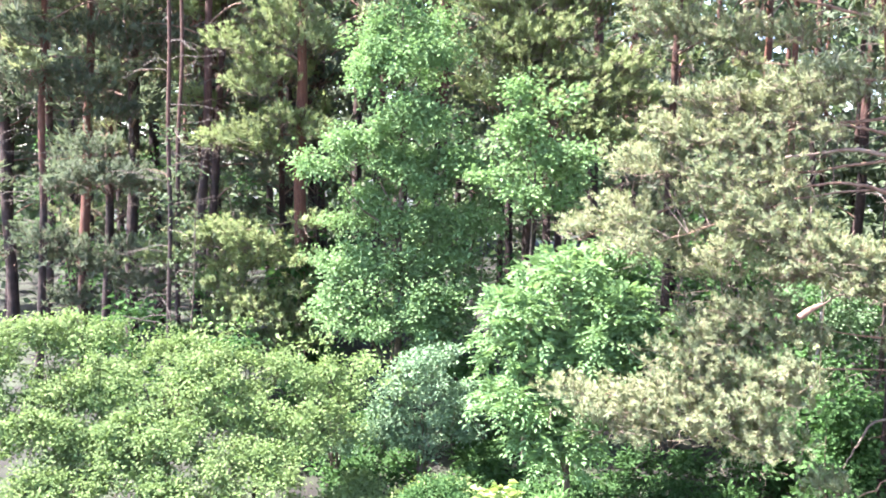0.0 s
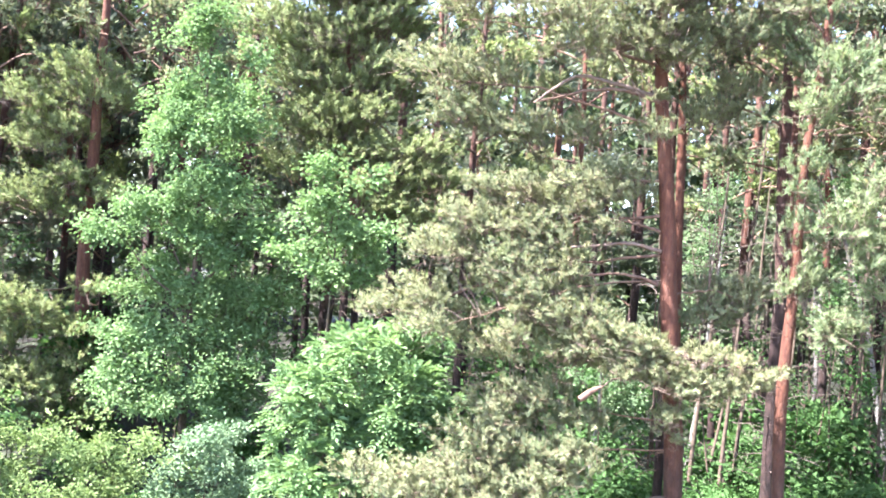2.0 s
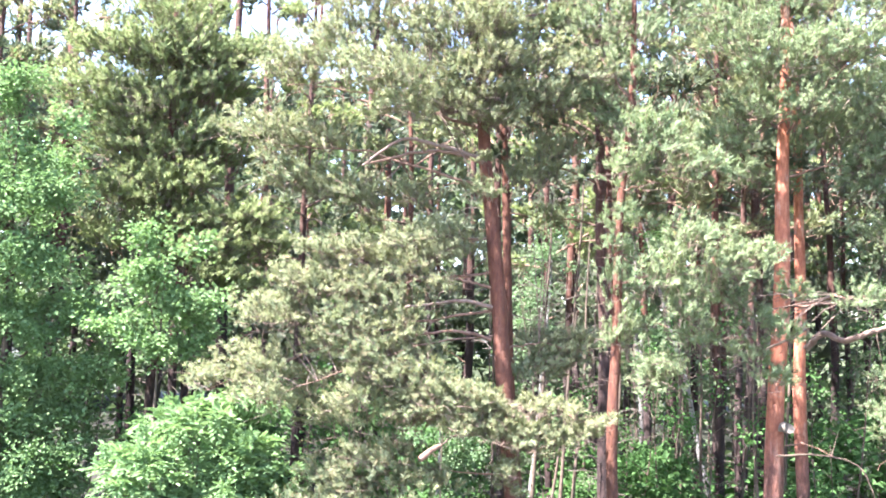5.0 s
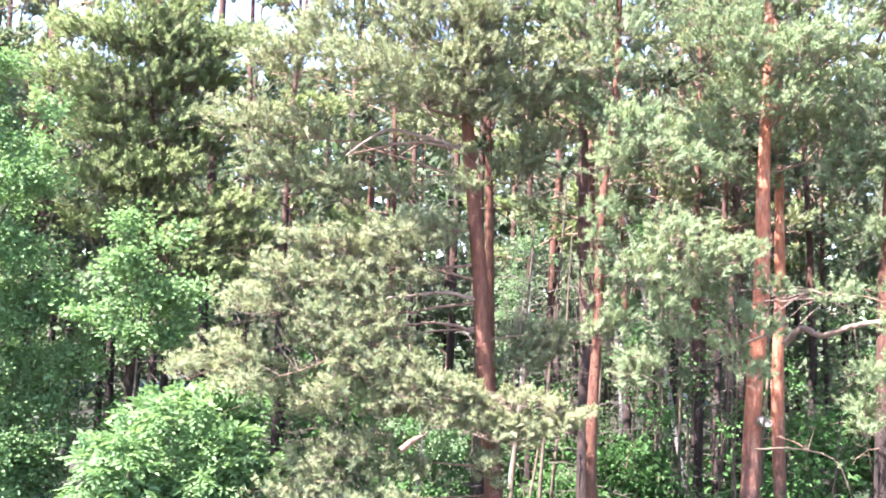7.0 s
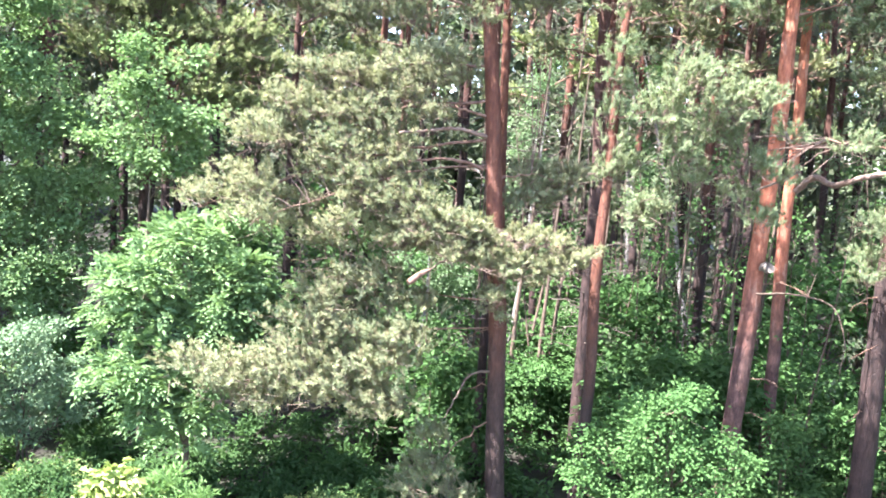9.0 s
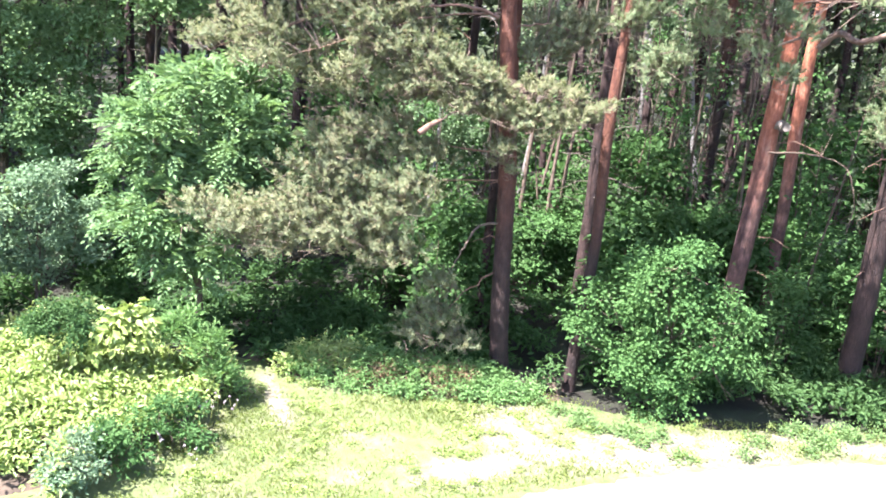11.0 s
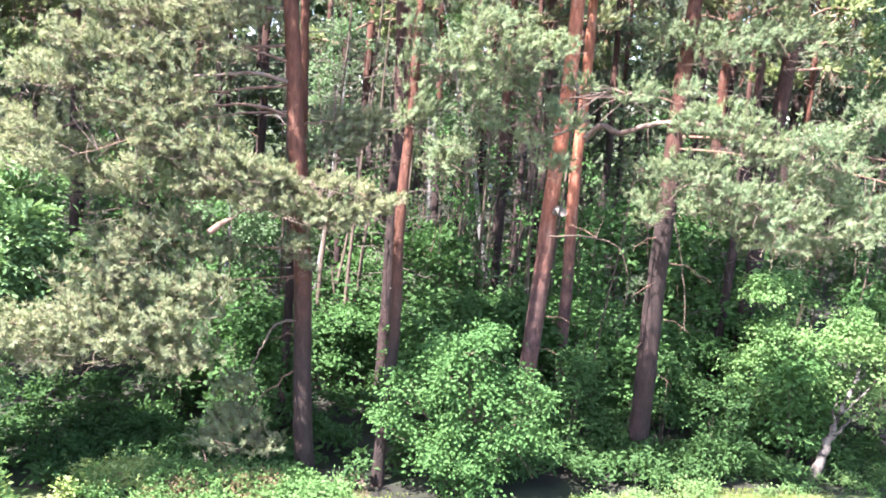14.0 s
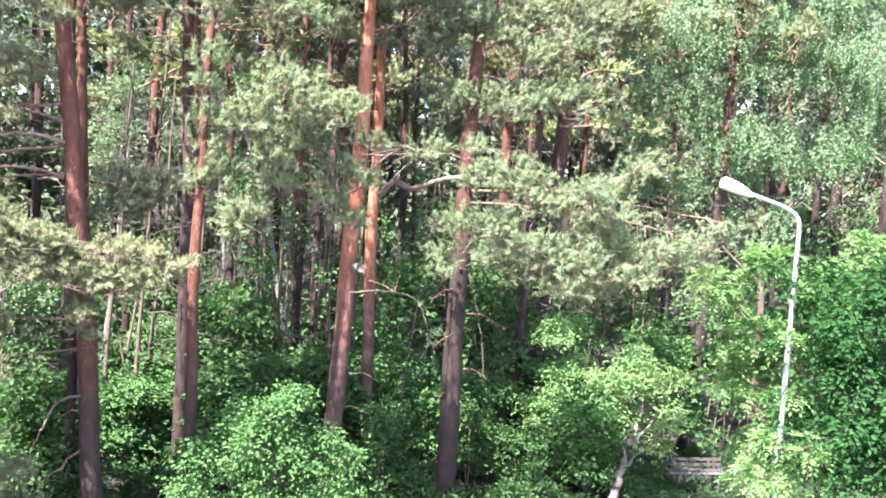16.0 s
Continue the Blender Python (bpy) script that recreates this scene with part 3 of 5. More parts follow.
LAWN_FAR = [(-24, 8.5), (-12, 12.0), (-8.6, 16.6), (-5.2, 18.2), (-1.2, 18.3), (1.4, 18.1), (3.0, 17.7), (4.8, 17.2), (7.5, 17.5), (10.0, 17.9), (14, 17.7), (20, 16.8), (34, 16)]
ROAD_FAR = [(-16, 6.4), (-5, 9.2), (-1.2, 11.8), (0.96, 13.4), (3.26, 14.6), (6.9, 15.95), (8.9, 16.4), (12, 16.3), (18, 15.2), (34, 12)]
outline_sheet("lawn", LAWN_FAR, [(x, 3.0 + 0.06 * abs(x)) for x, _ in LAWN_FAR], 0.03, 0.14, TURF, "sunlit dry lawn with worn pale patches", "grass", 110, 50)
outline_sheet("road", ROAD_FAR, [(x, 1.2 + 0.12 * x) for x, _ in ROAD_FAR], 0.09, 0.10, TARMAC, "pale dusty asphalt road in full sun", "road", 110, 24)

# ---- pines near the road ----
def big_pine(name, base, slope, height, r, bark, label, boughs, needle, size=0.11, cover=2.0, wobble=0.05, group="pines at the edge of the wood", wide=0.18, k=5, flat=0.7, fill=0.0):
    base = (*base, 0.0)
    root = thing(name, base, label, "pine tree", group)
    _, line = trunk_part(root, height, slope, r, bark, "", wobble)
    for rise, limb_r, lobes in boughs:
        pine_bough(root, line, base, rise, lobes, needle, limb_r, size, cover, flat, wide, k, fill)
    top = on_trunk(line, 13)
    NEAR.append((root, top[0] + 0.3, top[1] + 1.3))
    return root, line


NEAR = []
pine, line = big_pine("pine_tree", (1.30, 18.56), (-0.088, 0.004), 17.5, 0.192, BARK_LOW, "tall leaning pine with orange upper bark and wide grey-green boughs", [
    (12.2, 0.06, [(0.28, 17.7, 12.75, 0.52), (-0.19, 17.7, 13.2, 0.58), (0.49, 17.69, 13.46, 0.59), (0.23, 17.7, 14.27, 0.65), (0.42, 17.8, 12.26, 0.46), (0.13, 17.8, 10.8, 0.4), (-3.04, 18.15, 13.83, 0.86), (-1.86, 17.28, 12.9, 0.92), (-0.94, 18.38, 13.98, 0.98), (0.13, 18.4, 14.27, 0.86), (1.34, 18.35, 13.57, 0.85), (-0.64, 18.39, 12.54, 0.84), (0.78, 18.38, 12.71, 0.72), (-1.5, 17.32, 12.36, 0.62), (1.72, 18.32, 12.73, 0.66), (-3.92, 17.98, 13.15, 0.73), (2.16, 18.27, 13.34, 0.61), (-2.63, 18.21, 14.84, 0.87), (-1.24, 18.36, 15.44, 1.01), (0.32, 18.4, 15.51, 1.01), (-0.56, 18.39, 16.47, 0.9)]),
    (10.9, 0.06, [(-1.43, 18.99, 10.81, 0.61), (-2.76, 18.84, 10.86, 0.79), (-3.94, 18.64, 11.03, 0.74), (-3.28, 18.76, 11.93, 0.80), (-4.45, 18.52, 12.08, 0.80)]),
    (9.2, 0.055, [(-0.29, 18.44, 9.59, 0.53), (-1.23, 18.40, 9.66, 0.76), (-2.39, 18.29, 9.49, 0.70), (-3.02, 18.19, 8.65, 0.76), (-1.88, 18.35, 8.47, 0.88), (-3.77, 18.05, 8.16, 0.65)]),
    (8.4, 0.055, [(-1.12, 18.20, 7.46, 0.58), (-2.70, 18.03, 7.51, 0.81), (-3.54, 17.88, 6.47, 0.58), (-4.22, 17.73, 7.24, 0.69), (-5.14, 17.49, 6.88, 0.52), (-1.99, 18.13, 6.63, 0.70)]),
    (9.9, 0.04, [(-3.08, 18.15, 9.56, 0.52), (-0.61, 18.49, 10, 0.45), (-1.46, 18.16, 9.23, 0.52)]),
    (7.9, 0.04, [(-3.66, 17.8, 8.93, 0.52), (-2.21, 17.94, 8.82, 0.57), (-4.09, 17.42, 8.22, 0.57), (-2.45, 17.58, 8.02, 0.56), (-1.95, 17.41, 7.5, 0.5), (-1.45, 17.65, 7.98, 0.4), (-3.97, 16.78, 6.72, 0.46), (-2.28, 16.99, 6.62, 0.41), (-1.47, 17.27, 7.1, 0.42), (-0.82, 17.34, 7.2, 0.36), (-0.63, 18.02, 8.83, 0.34)]),
    (6.5, 0.04, [(-0.78, 17.23, 6.72, 0.39), (-0.24, 17.25, 6.81, 0.39), (0.27, 17.25, 6.63, 0.42), (-1.19, 17.21, 6.36, 0.31), (-0.47, 17.24, 6.3, 0.39), (0.09, 17.25, 6.12, 0.42), (0.7, 17.24, 6.11, 0.39), (1.31, 17.2, 6.01, 0.37), (1.9, 17.14, 6.04, 0.33), (2.37, 17.09, 6.2, 0.24), (2.68, 17.04, 6.38, 0.15), (1.53, 17.18, 6.56, 0.28), (2.08, 17.12, 6.5, 0.2), (0.82, 17.23, 5.28, 0.22)]),
    (6.3, 0.05, [(-0.58, 17.59, 6.87, 0.46), (-0.06, 17.60, 6.69, 0.53), (0.45, 17.59, 6.50, 0.50), (-1.07, 17.57, 6.61, 0.46), (-1.32, 17.55, 6.20, 0.35), (-0.31, 17.60, 6.16, 0.53), (0.37, 17.60, 6.08, 0.53), (1.05, 17.57, 5.98, 0.50), (1.67, 17.52, 5.98, 0.46), (2.21, 17.46, 6.11, 0.38), (2.63, 17.40, 6.29, 0.25), (0.79, 17.58, 5.34, 0.35), (0.77, 17.58, 5.02, 0.22), (1.40, 17.54, 6.58, 0.38), (1.95, 17.49, 6.51, 0.31)]),
    (4.5, 0.03, [(-1.07, 17.47, 4.35, 0.68), (-1.91, 17.39, 3.68, 0.85), (-2.85, 17.26, 4.53, 0.68), (-3.11, 17.21, 3.61, 0.92), (-4.17, 16.99, 3.55, 0.74), (-4.99, 16.77, 3.73, 0.51), (-1.19, 17.46, 3.04, 0.58), (-2.21, 17.35, 3.08, 0.58), (-3.62, 17.11, 3.00, 0.58)]),
    (5.0, 0.035, [(-2.62, 17.75, 6.17, 0.63), (-1.76, 17.85, 5.35, 0.69), (-2.11, 17.81, 4.42, 0.69), (-1.26, 17.89, 3.86, 0.69), (-0.83, 17.91, 4.99, 0.58), (-1.20, 17.89, 6.24, 0.57), (-2.67, 17.74, 5.16, 0.58), (-1.51, 17.87, 2.82, 0.59)]),
    (2.6, 0.03, [(-0.27, 18.02, 1.47, 0.55), (-0.59, 18.01, 1.06, 0.49), (0.34, 18.02, 0.95, 0.42), (-0.34, 18.02, 2.23, 0.48)]),
    (7.6, 0.04, [(1.24, 19.36, 11.34, 0.62), (1.84, 19.31, 11.98, 0.63), (1.38, 19.35, 7.16, 0.55), (1.98, 19.3, 7.43, 0.55), (2.44, 19.25, 7.81, 0.49), (1.6, 19.33, 7.78, 0.49)])], NEEDLE_GREEN, wide=0.18, flat=0.55, fill=0.55)
PALE_LIMB = plain_material("pale_flaking_limb", [(0.3, (0.0972, 0.0536, 0.0378)), (0.5, (0.151, 0.103, 0.0791)), (0.7, (0.195, 0.149, 0.123))], 7.0, 0.8, 0.4)
CUT = plain_material("pale_sawn_wood", [(0.3, (0.096, 0.0808, 0.0653)), (0.7, (0.123, 0.11, 0.0944))], 9.0, 0.8)
AT = (1.30, 18.56, 0.0)
limb_part(pine, AT, [(0.21, 18.5, 11.54), (-0.77, 18.08, 11.73), (-1.4, 17.85, 11.79), (-1.82, 17.61, 11.52), (-2.21, 17.36, 11.14)], 0.05, 0.022, PALE_LIMB)
limb_part(pine, AT, [(0.18, 18.5, 11.46), (-0.48, 18.19, 11.6), (-1.11, 17.97, 11.56), (-2.15, 17.57, 11.21)], 0.045, 0.02, LIMB)
limb_part(pine, AT, [(0.44, 18.49, 8.44), (-0.13, 18.2, 8.55), (-0.69, 17.99, 8.48), (-1.3, 17.75, 8.38)], 0.045, 0.02, PALE_LIMB)
limb_part(pine, AT, [(0.44, 18.49, 7.77), (-0.22, 18.2, 7.93), (-1.11, 17.87, 7.83)], 0.04, 0.02, LIMB)
limb_part(pine, AT, [(0.4, 18.5, 8.85), (-0.03, 18.3, 8.95), (-0.49, 18.09, 8.99)], 0.035, 0.015, LIMB)
stub = limb_part(pine, AT, [(0.55, 18.39, 6.22), (0.21, 17.7, 6.14), (-0.21, 17.25, 5.97), (-0.47, 17.04, 5.8)], 0.02, 0.016, TWIG)
part("broken_limb", tube(Heap(), bend([np.array(p) - np.array(AT) for p in [(-0.47, 17.04, 5.8), (-0.67, 16.94, 5.69), (-0.86, 16.83, 5.54)]], 8), np.array((0.016, 0.035, 0.05, 0.055, 0.058, 0.06, 0.06, 0.058)), 9, 0.07), LIMB, stub, "thick broken stub with pinkish bark")
limb_part(pine, AT, [(0.91, 18.48, 3.55), (0.49, 18.19, 3.51), (0.24, 17.9, 3.13), (0.01, 17.6, 2.71)], 0.03, 0.012, TWIG, "dead_branch")
for z, a, long in ((3.2, 2.6, 0.7), (4.4, 2.9, 0.6)):
    snag(pine, line, z, (math.cos(a), math.sin(a) * 0.6, -0.25), long, 0.018)
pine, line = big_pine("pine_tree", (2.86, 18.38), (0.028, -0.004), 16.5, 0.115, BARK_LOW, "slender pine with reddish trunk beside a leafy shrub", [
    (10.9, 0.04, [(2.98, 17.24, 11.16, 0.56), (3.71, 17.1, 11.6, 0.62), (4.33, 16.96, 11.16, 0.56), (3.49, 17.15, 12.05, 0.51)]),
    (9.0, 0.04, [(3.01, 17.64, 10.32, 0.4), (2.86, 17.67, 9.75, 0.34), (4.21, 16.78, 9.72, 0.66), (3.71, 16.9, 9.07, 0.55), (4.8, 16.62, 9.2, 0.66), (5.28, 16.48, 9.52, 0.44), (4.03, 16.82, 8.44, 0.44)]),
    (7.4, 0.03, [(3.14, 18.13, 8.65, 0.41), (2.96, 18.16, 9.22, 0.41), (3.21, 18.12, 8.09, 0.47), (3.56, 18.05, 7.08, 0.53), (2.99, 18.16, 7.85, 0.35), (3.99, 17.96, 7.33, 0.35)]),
    (12.8, 0.05, [(2.82, 18.59, 12.48, 0.56), (3.3, 18.51, 12.11, 0.56), (2.92, 18.57, 13.45, 0.71), (3.48, 18.48, 14.18, 0.86), (2.18, 18.67, 14.44, 0.72), (3.92, 18.39, 15.02, 0.87), (3.1, 18.54, 15.42, 0.89), (2.46, 18.64, 12.96, 0.56)])], NEEDLE_SUN_TONE, wobble=0.09)
pine, line = big_pine("pine_tree", (6.70, 20.43), (0.028, -0.01), 18, 0.21, BARK_SUN_RAISED, "stout pine with bright orange flaking trunk and pale pruned stub", [
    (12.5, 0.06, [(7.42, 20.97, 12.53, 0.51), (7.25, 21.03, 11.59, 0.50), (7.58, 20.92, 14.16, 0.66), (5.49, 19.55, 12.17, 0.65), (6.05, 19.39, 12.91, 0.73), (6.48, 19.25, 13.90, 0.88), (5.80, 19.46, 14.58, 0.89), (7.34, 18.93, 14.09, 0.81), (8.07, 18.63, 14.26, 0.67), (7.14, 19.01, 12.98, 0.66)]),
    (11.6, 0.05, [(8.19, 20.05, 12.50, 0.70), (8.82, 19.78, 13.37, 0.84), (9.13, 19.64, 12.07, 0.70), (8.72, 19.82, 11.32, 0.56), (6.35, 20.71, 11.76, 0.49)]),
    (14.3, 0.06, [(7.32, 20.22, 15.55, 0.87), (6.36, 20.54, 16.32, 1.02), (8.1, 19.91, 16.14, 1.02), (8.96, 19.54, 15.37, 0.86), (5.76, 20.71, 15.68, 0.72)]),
    (8.6, 0.04, [(5.92, 17.03, 8.07, 0.34), (5.75, 17.09, 7.26, 0.4), (5.3, 17.23, 7.7, 0.34), (6.09, 16.97, 8.87, 0.34), (5.03, 17.31, 8.8, 0.46), (5.59, 17.14, 8.28, 0.46), (4.43, 17.48, 7.97, 0.46), (3.71, 17.65, 7.37, 0.46), (4.17, 17.54, 8.85, 0.46), (7.16, 16.55, 8.73, 0.4), (7.98, 16.17, 8.89, 0.34)])], NEEDLE_SUN_TONE)
AT = (6.70, 20.43, 0.0)
limb_part(pine, AT, [(6.92, 20.09, 6.04), (7.01, 19.9, 6.03)], 0.11, 0.12, CUT, "cut_stub", "pale scar of a sawn branch", 0.1)
limb_part(pine, AT, [(6.99, 20.12, 8.96), (7.07, 19.93, 8.99)], 0.10, 0.10, CUT, "cut_stub", "pale scar of a sawn branch", 0.1)
limb_part(pine, AT, [(5.69, 19.8, 7.25), (6.4, 19.9, 7.68), (7.06, 19.99, 7.98), (7.47, 20.16, 8.2)], 0.02, 0.035, TWIG, "dead_branch")
limb_part(pine, AT, [(6.83, 20.07, 5.42), (7.53, 19.6, 5.51), (8.15, 19.14, 5.39), (8.41, 18.91, 4.69), (8.35, 18.83, 3.97)], 0.022, 0.008, TWIG, "dead_branch")
for z, a, long in ((2.6, -0.6, 0.7), (3.4, 0.5, 1.0), (5.6, -0.3, 1.2)):
    snag(pine, line, z, (math.cos(a), -0.5, -0.1), long, 0.018)
pine, line = big_pine("pine_tree", (8.24, 22.01), (-0.019, 0.007), 18, 0.155, BARK_SUN_RAISED, "pine with orange trunk standing close behind a stouter one", [], NEEDLE_GREEN)
AT = (8.24, 22.01, 0.0)
limb_part(pine, AT, [(8.08, 21.75, 7.76), (8.29, 21.24, 8.12), (8.51, 20.61, 7.97), (8.94, 19.88, 8.21), (9.58, 19.02, 8.34), (10.63, 17.88, 8.11), (11.28, 17.0, 8.21), (12.39, 15.7, 8.92)], 0.085, 0.03, PALE_LIMB, "bough", "long pale sweeping bough with flaking bark")
limb_part(pine, AT, [(8.02, 21.77, 8.78), (8.71, 20.86, 8.92), (9.23, 19.97, 9.03), (9.47, 19.41, 8.79)], 0.05, 0.02, LIMB)
limb_part(pine, AT, [(8.1, 21.74, 8.42), (7.43, 21.34, 7.95), (6.67, 21.18, 7.42)], 0.02, 0.008, TWIG, "dead_branch")
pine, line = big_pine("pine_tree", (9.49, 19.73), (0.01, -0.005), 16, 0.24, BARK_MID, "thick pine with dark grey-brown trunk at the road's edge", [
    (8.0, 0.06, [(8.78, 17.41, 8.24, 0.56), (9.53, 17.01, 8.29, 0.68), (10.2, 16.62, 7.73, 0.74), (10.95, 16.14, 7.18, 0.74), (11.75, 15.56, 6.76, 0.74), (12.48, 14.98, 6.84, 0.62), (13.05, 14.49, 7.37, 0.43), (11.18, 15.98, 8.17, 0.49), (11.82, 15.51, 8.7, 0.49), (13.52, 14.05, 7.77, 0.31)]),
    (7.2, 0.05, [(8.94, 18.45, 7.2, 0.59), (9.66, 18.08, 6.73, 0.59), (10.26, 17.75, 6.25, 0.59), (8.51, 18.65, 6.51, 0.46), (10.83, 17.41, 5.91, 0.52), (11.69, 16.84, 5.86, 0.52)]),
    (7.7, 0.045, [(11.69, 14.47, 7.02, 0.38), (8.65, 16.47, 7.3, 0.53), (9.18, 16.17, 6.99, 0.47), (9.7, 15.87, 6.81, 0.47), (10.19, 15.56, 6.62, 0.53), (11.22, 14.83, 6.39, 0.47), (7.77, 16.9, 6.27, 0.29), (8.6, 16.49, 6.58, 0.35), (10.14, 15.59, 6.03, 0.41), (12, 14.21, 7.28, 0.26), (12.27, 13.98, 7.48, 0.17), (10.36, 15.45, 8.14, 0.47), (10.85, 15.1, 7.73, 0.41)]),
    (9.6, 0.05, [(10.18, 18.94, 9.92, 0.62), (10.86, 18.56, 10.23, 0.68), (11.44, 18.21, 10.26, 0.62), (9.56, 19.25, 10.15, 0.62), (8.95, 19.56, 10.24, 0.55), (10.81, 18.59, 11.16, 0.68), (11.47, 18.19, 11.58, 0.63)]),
    (11.4, 0.06, [(9.81, 19.39, 11.80, 0.84), (8.71, 19.90, 11.72, 0.69), (10.63, 18.95, 12.24, 0.71), (12.00, 18.12, 12.30, 0.71), (9.13, 19.71, 13.08, 0.99), (11.02, 18.73, 13.45, 1.00)])], NEEDLE_SUN_TONE)
for z, a, long in ((3.0, -2.6, 0.8), (3.6, -0.4, 1.0), (4.4, 2.8, 0.9), (5.0, -0.2, 1.3), (2.2, 0.2, 0.6), (5.6, -2.8, 1.1)):
    snag(pine, line, z, (math.cos(a), -0.5, -0.3), long, 0.02)
limb_part(pine, (9.49, 19.73, 0.0), [(9.6, 19.35, 6.06), (9.72, 19.07, 5.27), (9.83, 18.9, 4.48), (9.89, 18.75, 3.54)], 0.02, 0.008, TWIG, "dead_branch")
pine, line = big_pine("pine_tree", (-8.9, 25.5), (0.0, 0.0), 18.5, 0.19, BARK_MID, "olive-brown pine with dense layered boughs", [
    (12.0, 0.06, [(-10.8, 24.74, 14.5, 1.23), (-9.68, 25.2, 14.05, 1.23), (-8.57, 25.61, 14.71, 1.23), (-7.53, 25.93, 15.02, 1.06), (-10.18, 25.01, 13.01, 1.04), (-8.91, 25.49, 12.86, 1.22), (-7.75, 25.86, 13.5, 0.96)]),
    (10.2, 0.06, [(-10.19, 24.46, 11.48, 1.02), (-9.26, 24.83, 11.91, 0.93), (-8.12, 25.22, 12.04, 0.93), (-8.91, 24.96, 10.68, 1.01), (-7.77, 25.33, 10.95, 1.01), (-9.99, 24.54, 10.25, 0.84)]),
    (8.6, 0.06, [(-8.14, 24.69, 9.74, 0.83), (-7.15, 25, 10.14, 0.83), (-6.3, 25.23, 11.01, 0.83), (-5.65, 25.38, 10.26, 0.66), (-7.24, 24.97, 9.18, 0.74), (-9.68, 24.13, 7.92, 0.91), (-10.21, 23.91, 8.04, 0.66), (-6.19, 25.25, 9.1, 0.66)]),
    (14.6, 0.06, [(-9.77, 25.17, 15.65, 1.24), (-8.34, 25.68, 16.06, 1.25), (-9.13, 25.41, 17.07, 1.26), (-10.6, 24.83, 15.81, 1.07), (-6.81, 26.13, 15.95, 1.07)])], NEEDLE_OLIVE, 0.14, 2.5, flat=0.5, wide=0.2, fill=0.7)
pine, line = big_pine("pine_tree", (-16.66, 24.95), (-0.01, -0.007), 19, 0.211, BARK_LOW, "pine with red-brown trunk and yellowish boughs", [
    (11.4, 0.06, [(-18.5, 23.62, 11.81, 0.96), (-17.78, 24.16, 11.13, 0.96), (-16.9, 24.78, 12.27, 1.06), (-18.35, 23.73, 10.55, 0.86), (-16.29, 25.19, 12.12, 0.86), (-17.36, 24.47, 12.97, 0.96)]),
    (9.0, 0.05, [(-17.04, 24.08, 9.49, 0.94), (-18.04, 23.34, 8.9, 0.94), (-16.14, 24.69, 9.16, 0.84), (-18.59, 22.91, 8.7, 0.75), (-17.47, 23.77, 8.56, 0.75)]),
    (6.2, 0.05, [(-17.95, 22.13, 5.88, 0.91), (-17.14, 22.77, 5.54, 0.91), (-18.6, 21.59, 5.7, 0.82), (-19.22, 21.04, 5.18, 0.73), (-17.68, 22.35, 4.82, 0.82), (-16.28, 23.39, 5.01, 0.82), (-15.98, 23.6, 4.11, 0.73), (-15.56, 23.88, 6.28, 0.63)]),
    (4.2, 0.05, [(-16.96, 22.28, 3.65, 1.08), (-17.5, 21.86, 3.12, 0.9), (-16.13, 22.89, 3.28, 0.9), (-15.54, 23.29, 2.56, 0.72), (-16.54, 22.59, 2.57, 0.72), (-17.76, 21.64, 4.36, 0.72)])], NEEDLE_OLIVE, 0.155, 2.3, flat=0.5, wide=0.2)
pine, line = big_pine("pine_tree", (-24.94, 23.11), (0.02, 0.021), 20, 0.175, BARK_LOW, "tall straight pine with dusky green boughs", [
    (7.4, 0.05, [(-21.18, 19.81, 7.54, 0.92), (-20.51, 20.5, 7.56, 0.92), (-19.92, 21.07, 7.23, 0.83), (-21.6, 19.35, 7.19, 0.74), (-21.06, 19.93, 8.39, 0.74)]),
    (10.6, 0.06, [(-24.78, 21.79, 10.85, 1.05), (-24.08, 22.57, 10.35, 1.05), (-23.33, 23.34, 9.63, 0.94), (-25.11, 21.41, 12.11, 1.05), (-25.56, 20.88, 10.58, 1.05), (-22.79, 23.86, 11.99, 1.05), (-21.97, 24.62, 12.45, 0.84), (-23.7, 22.97, 12.46, 0.95)]),
    (4.8, 0.05, [(-24.48, 22.13, 4.76, 1.05), (-25.06, 21.47, 5.35, 0.84), (-23.74, 22.92, 4.35, 0.84), (-23.08, 23.58, 4.94, 0.84), (-22.95, 23.71, 3.74, 0.84), (-24.37, 22.25, 3.19, 0.85)]),
    (13.0, 0.06, [(-24.64, 21.95, 14.01, 1.28), (-23.18, 23.49, 14.04, 1.28), (-21.69, 24.87, 14.02, 1.06), (-25.53, 20.91, 13.5, 1.27), (-20.36, 25.97, 14.15, 1.06)])], NEEDLE_BLUE, 0.165, 2.3, flat=0.55, wide=0.2)

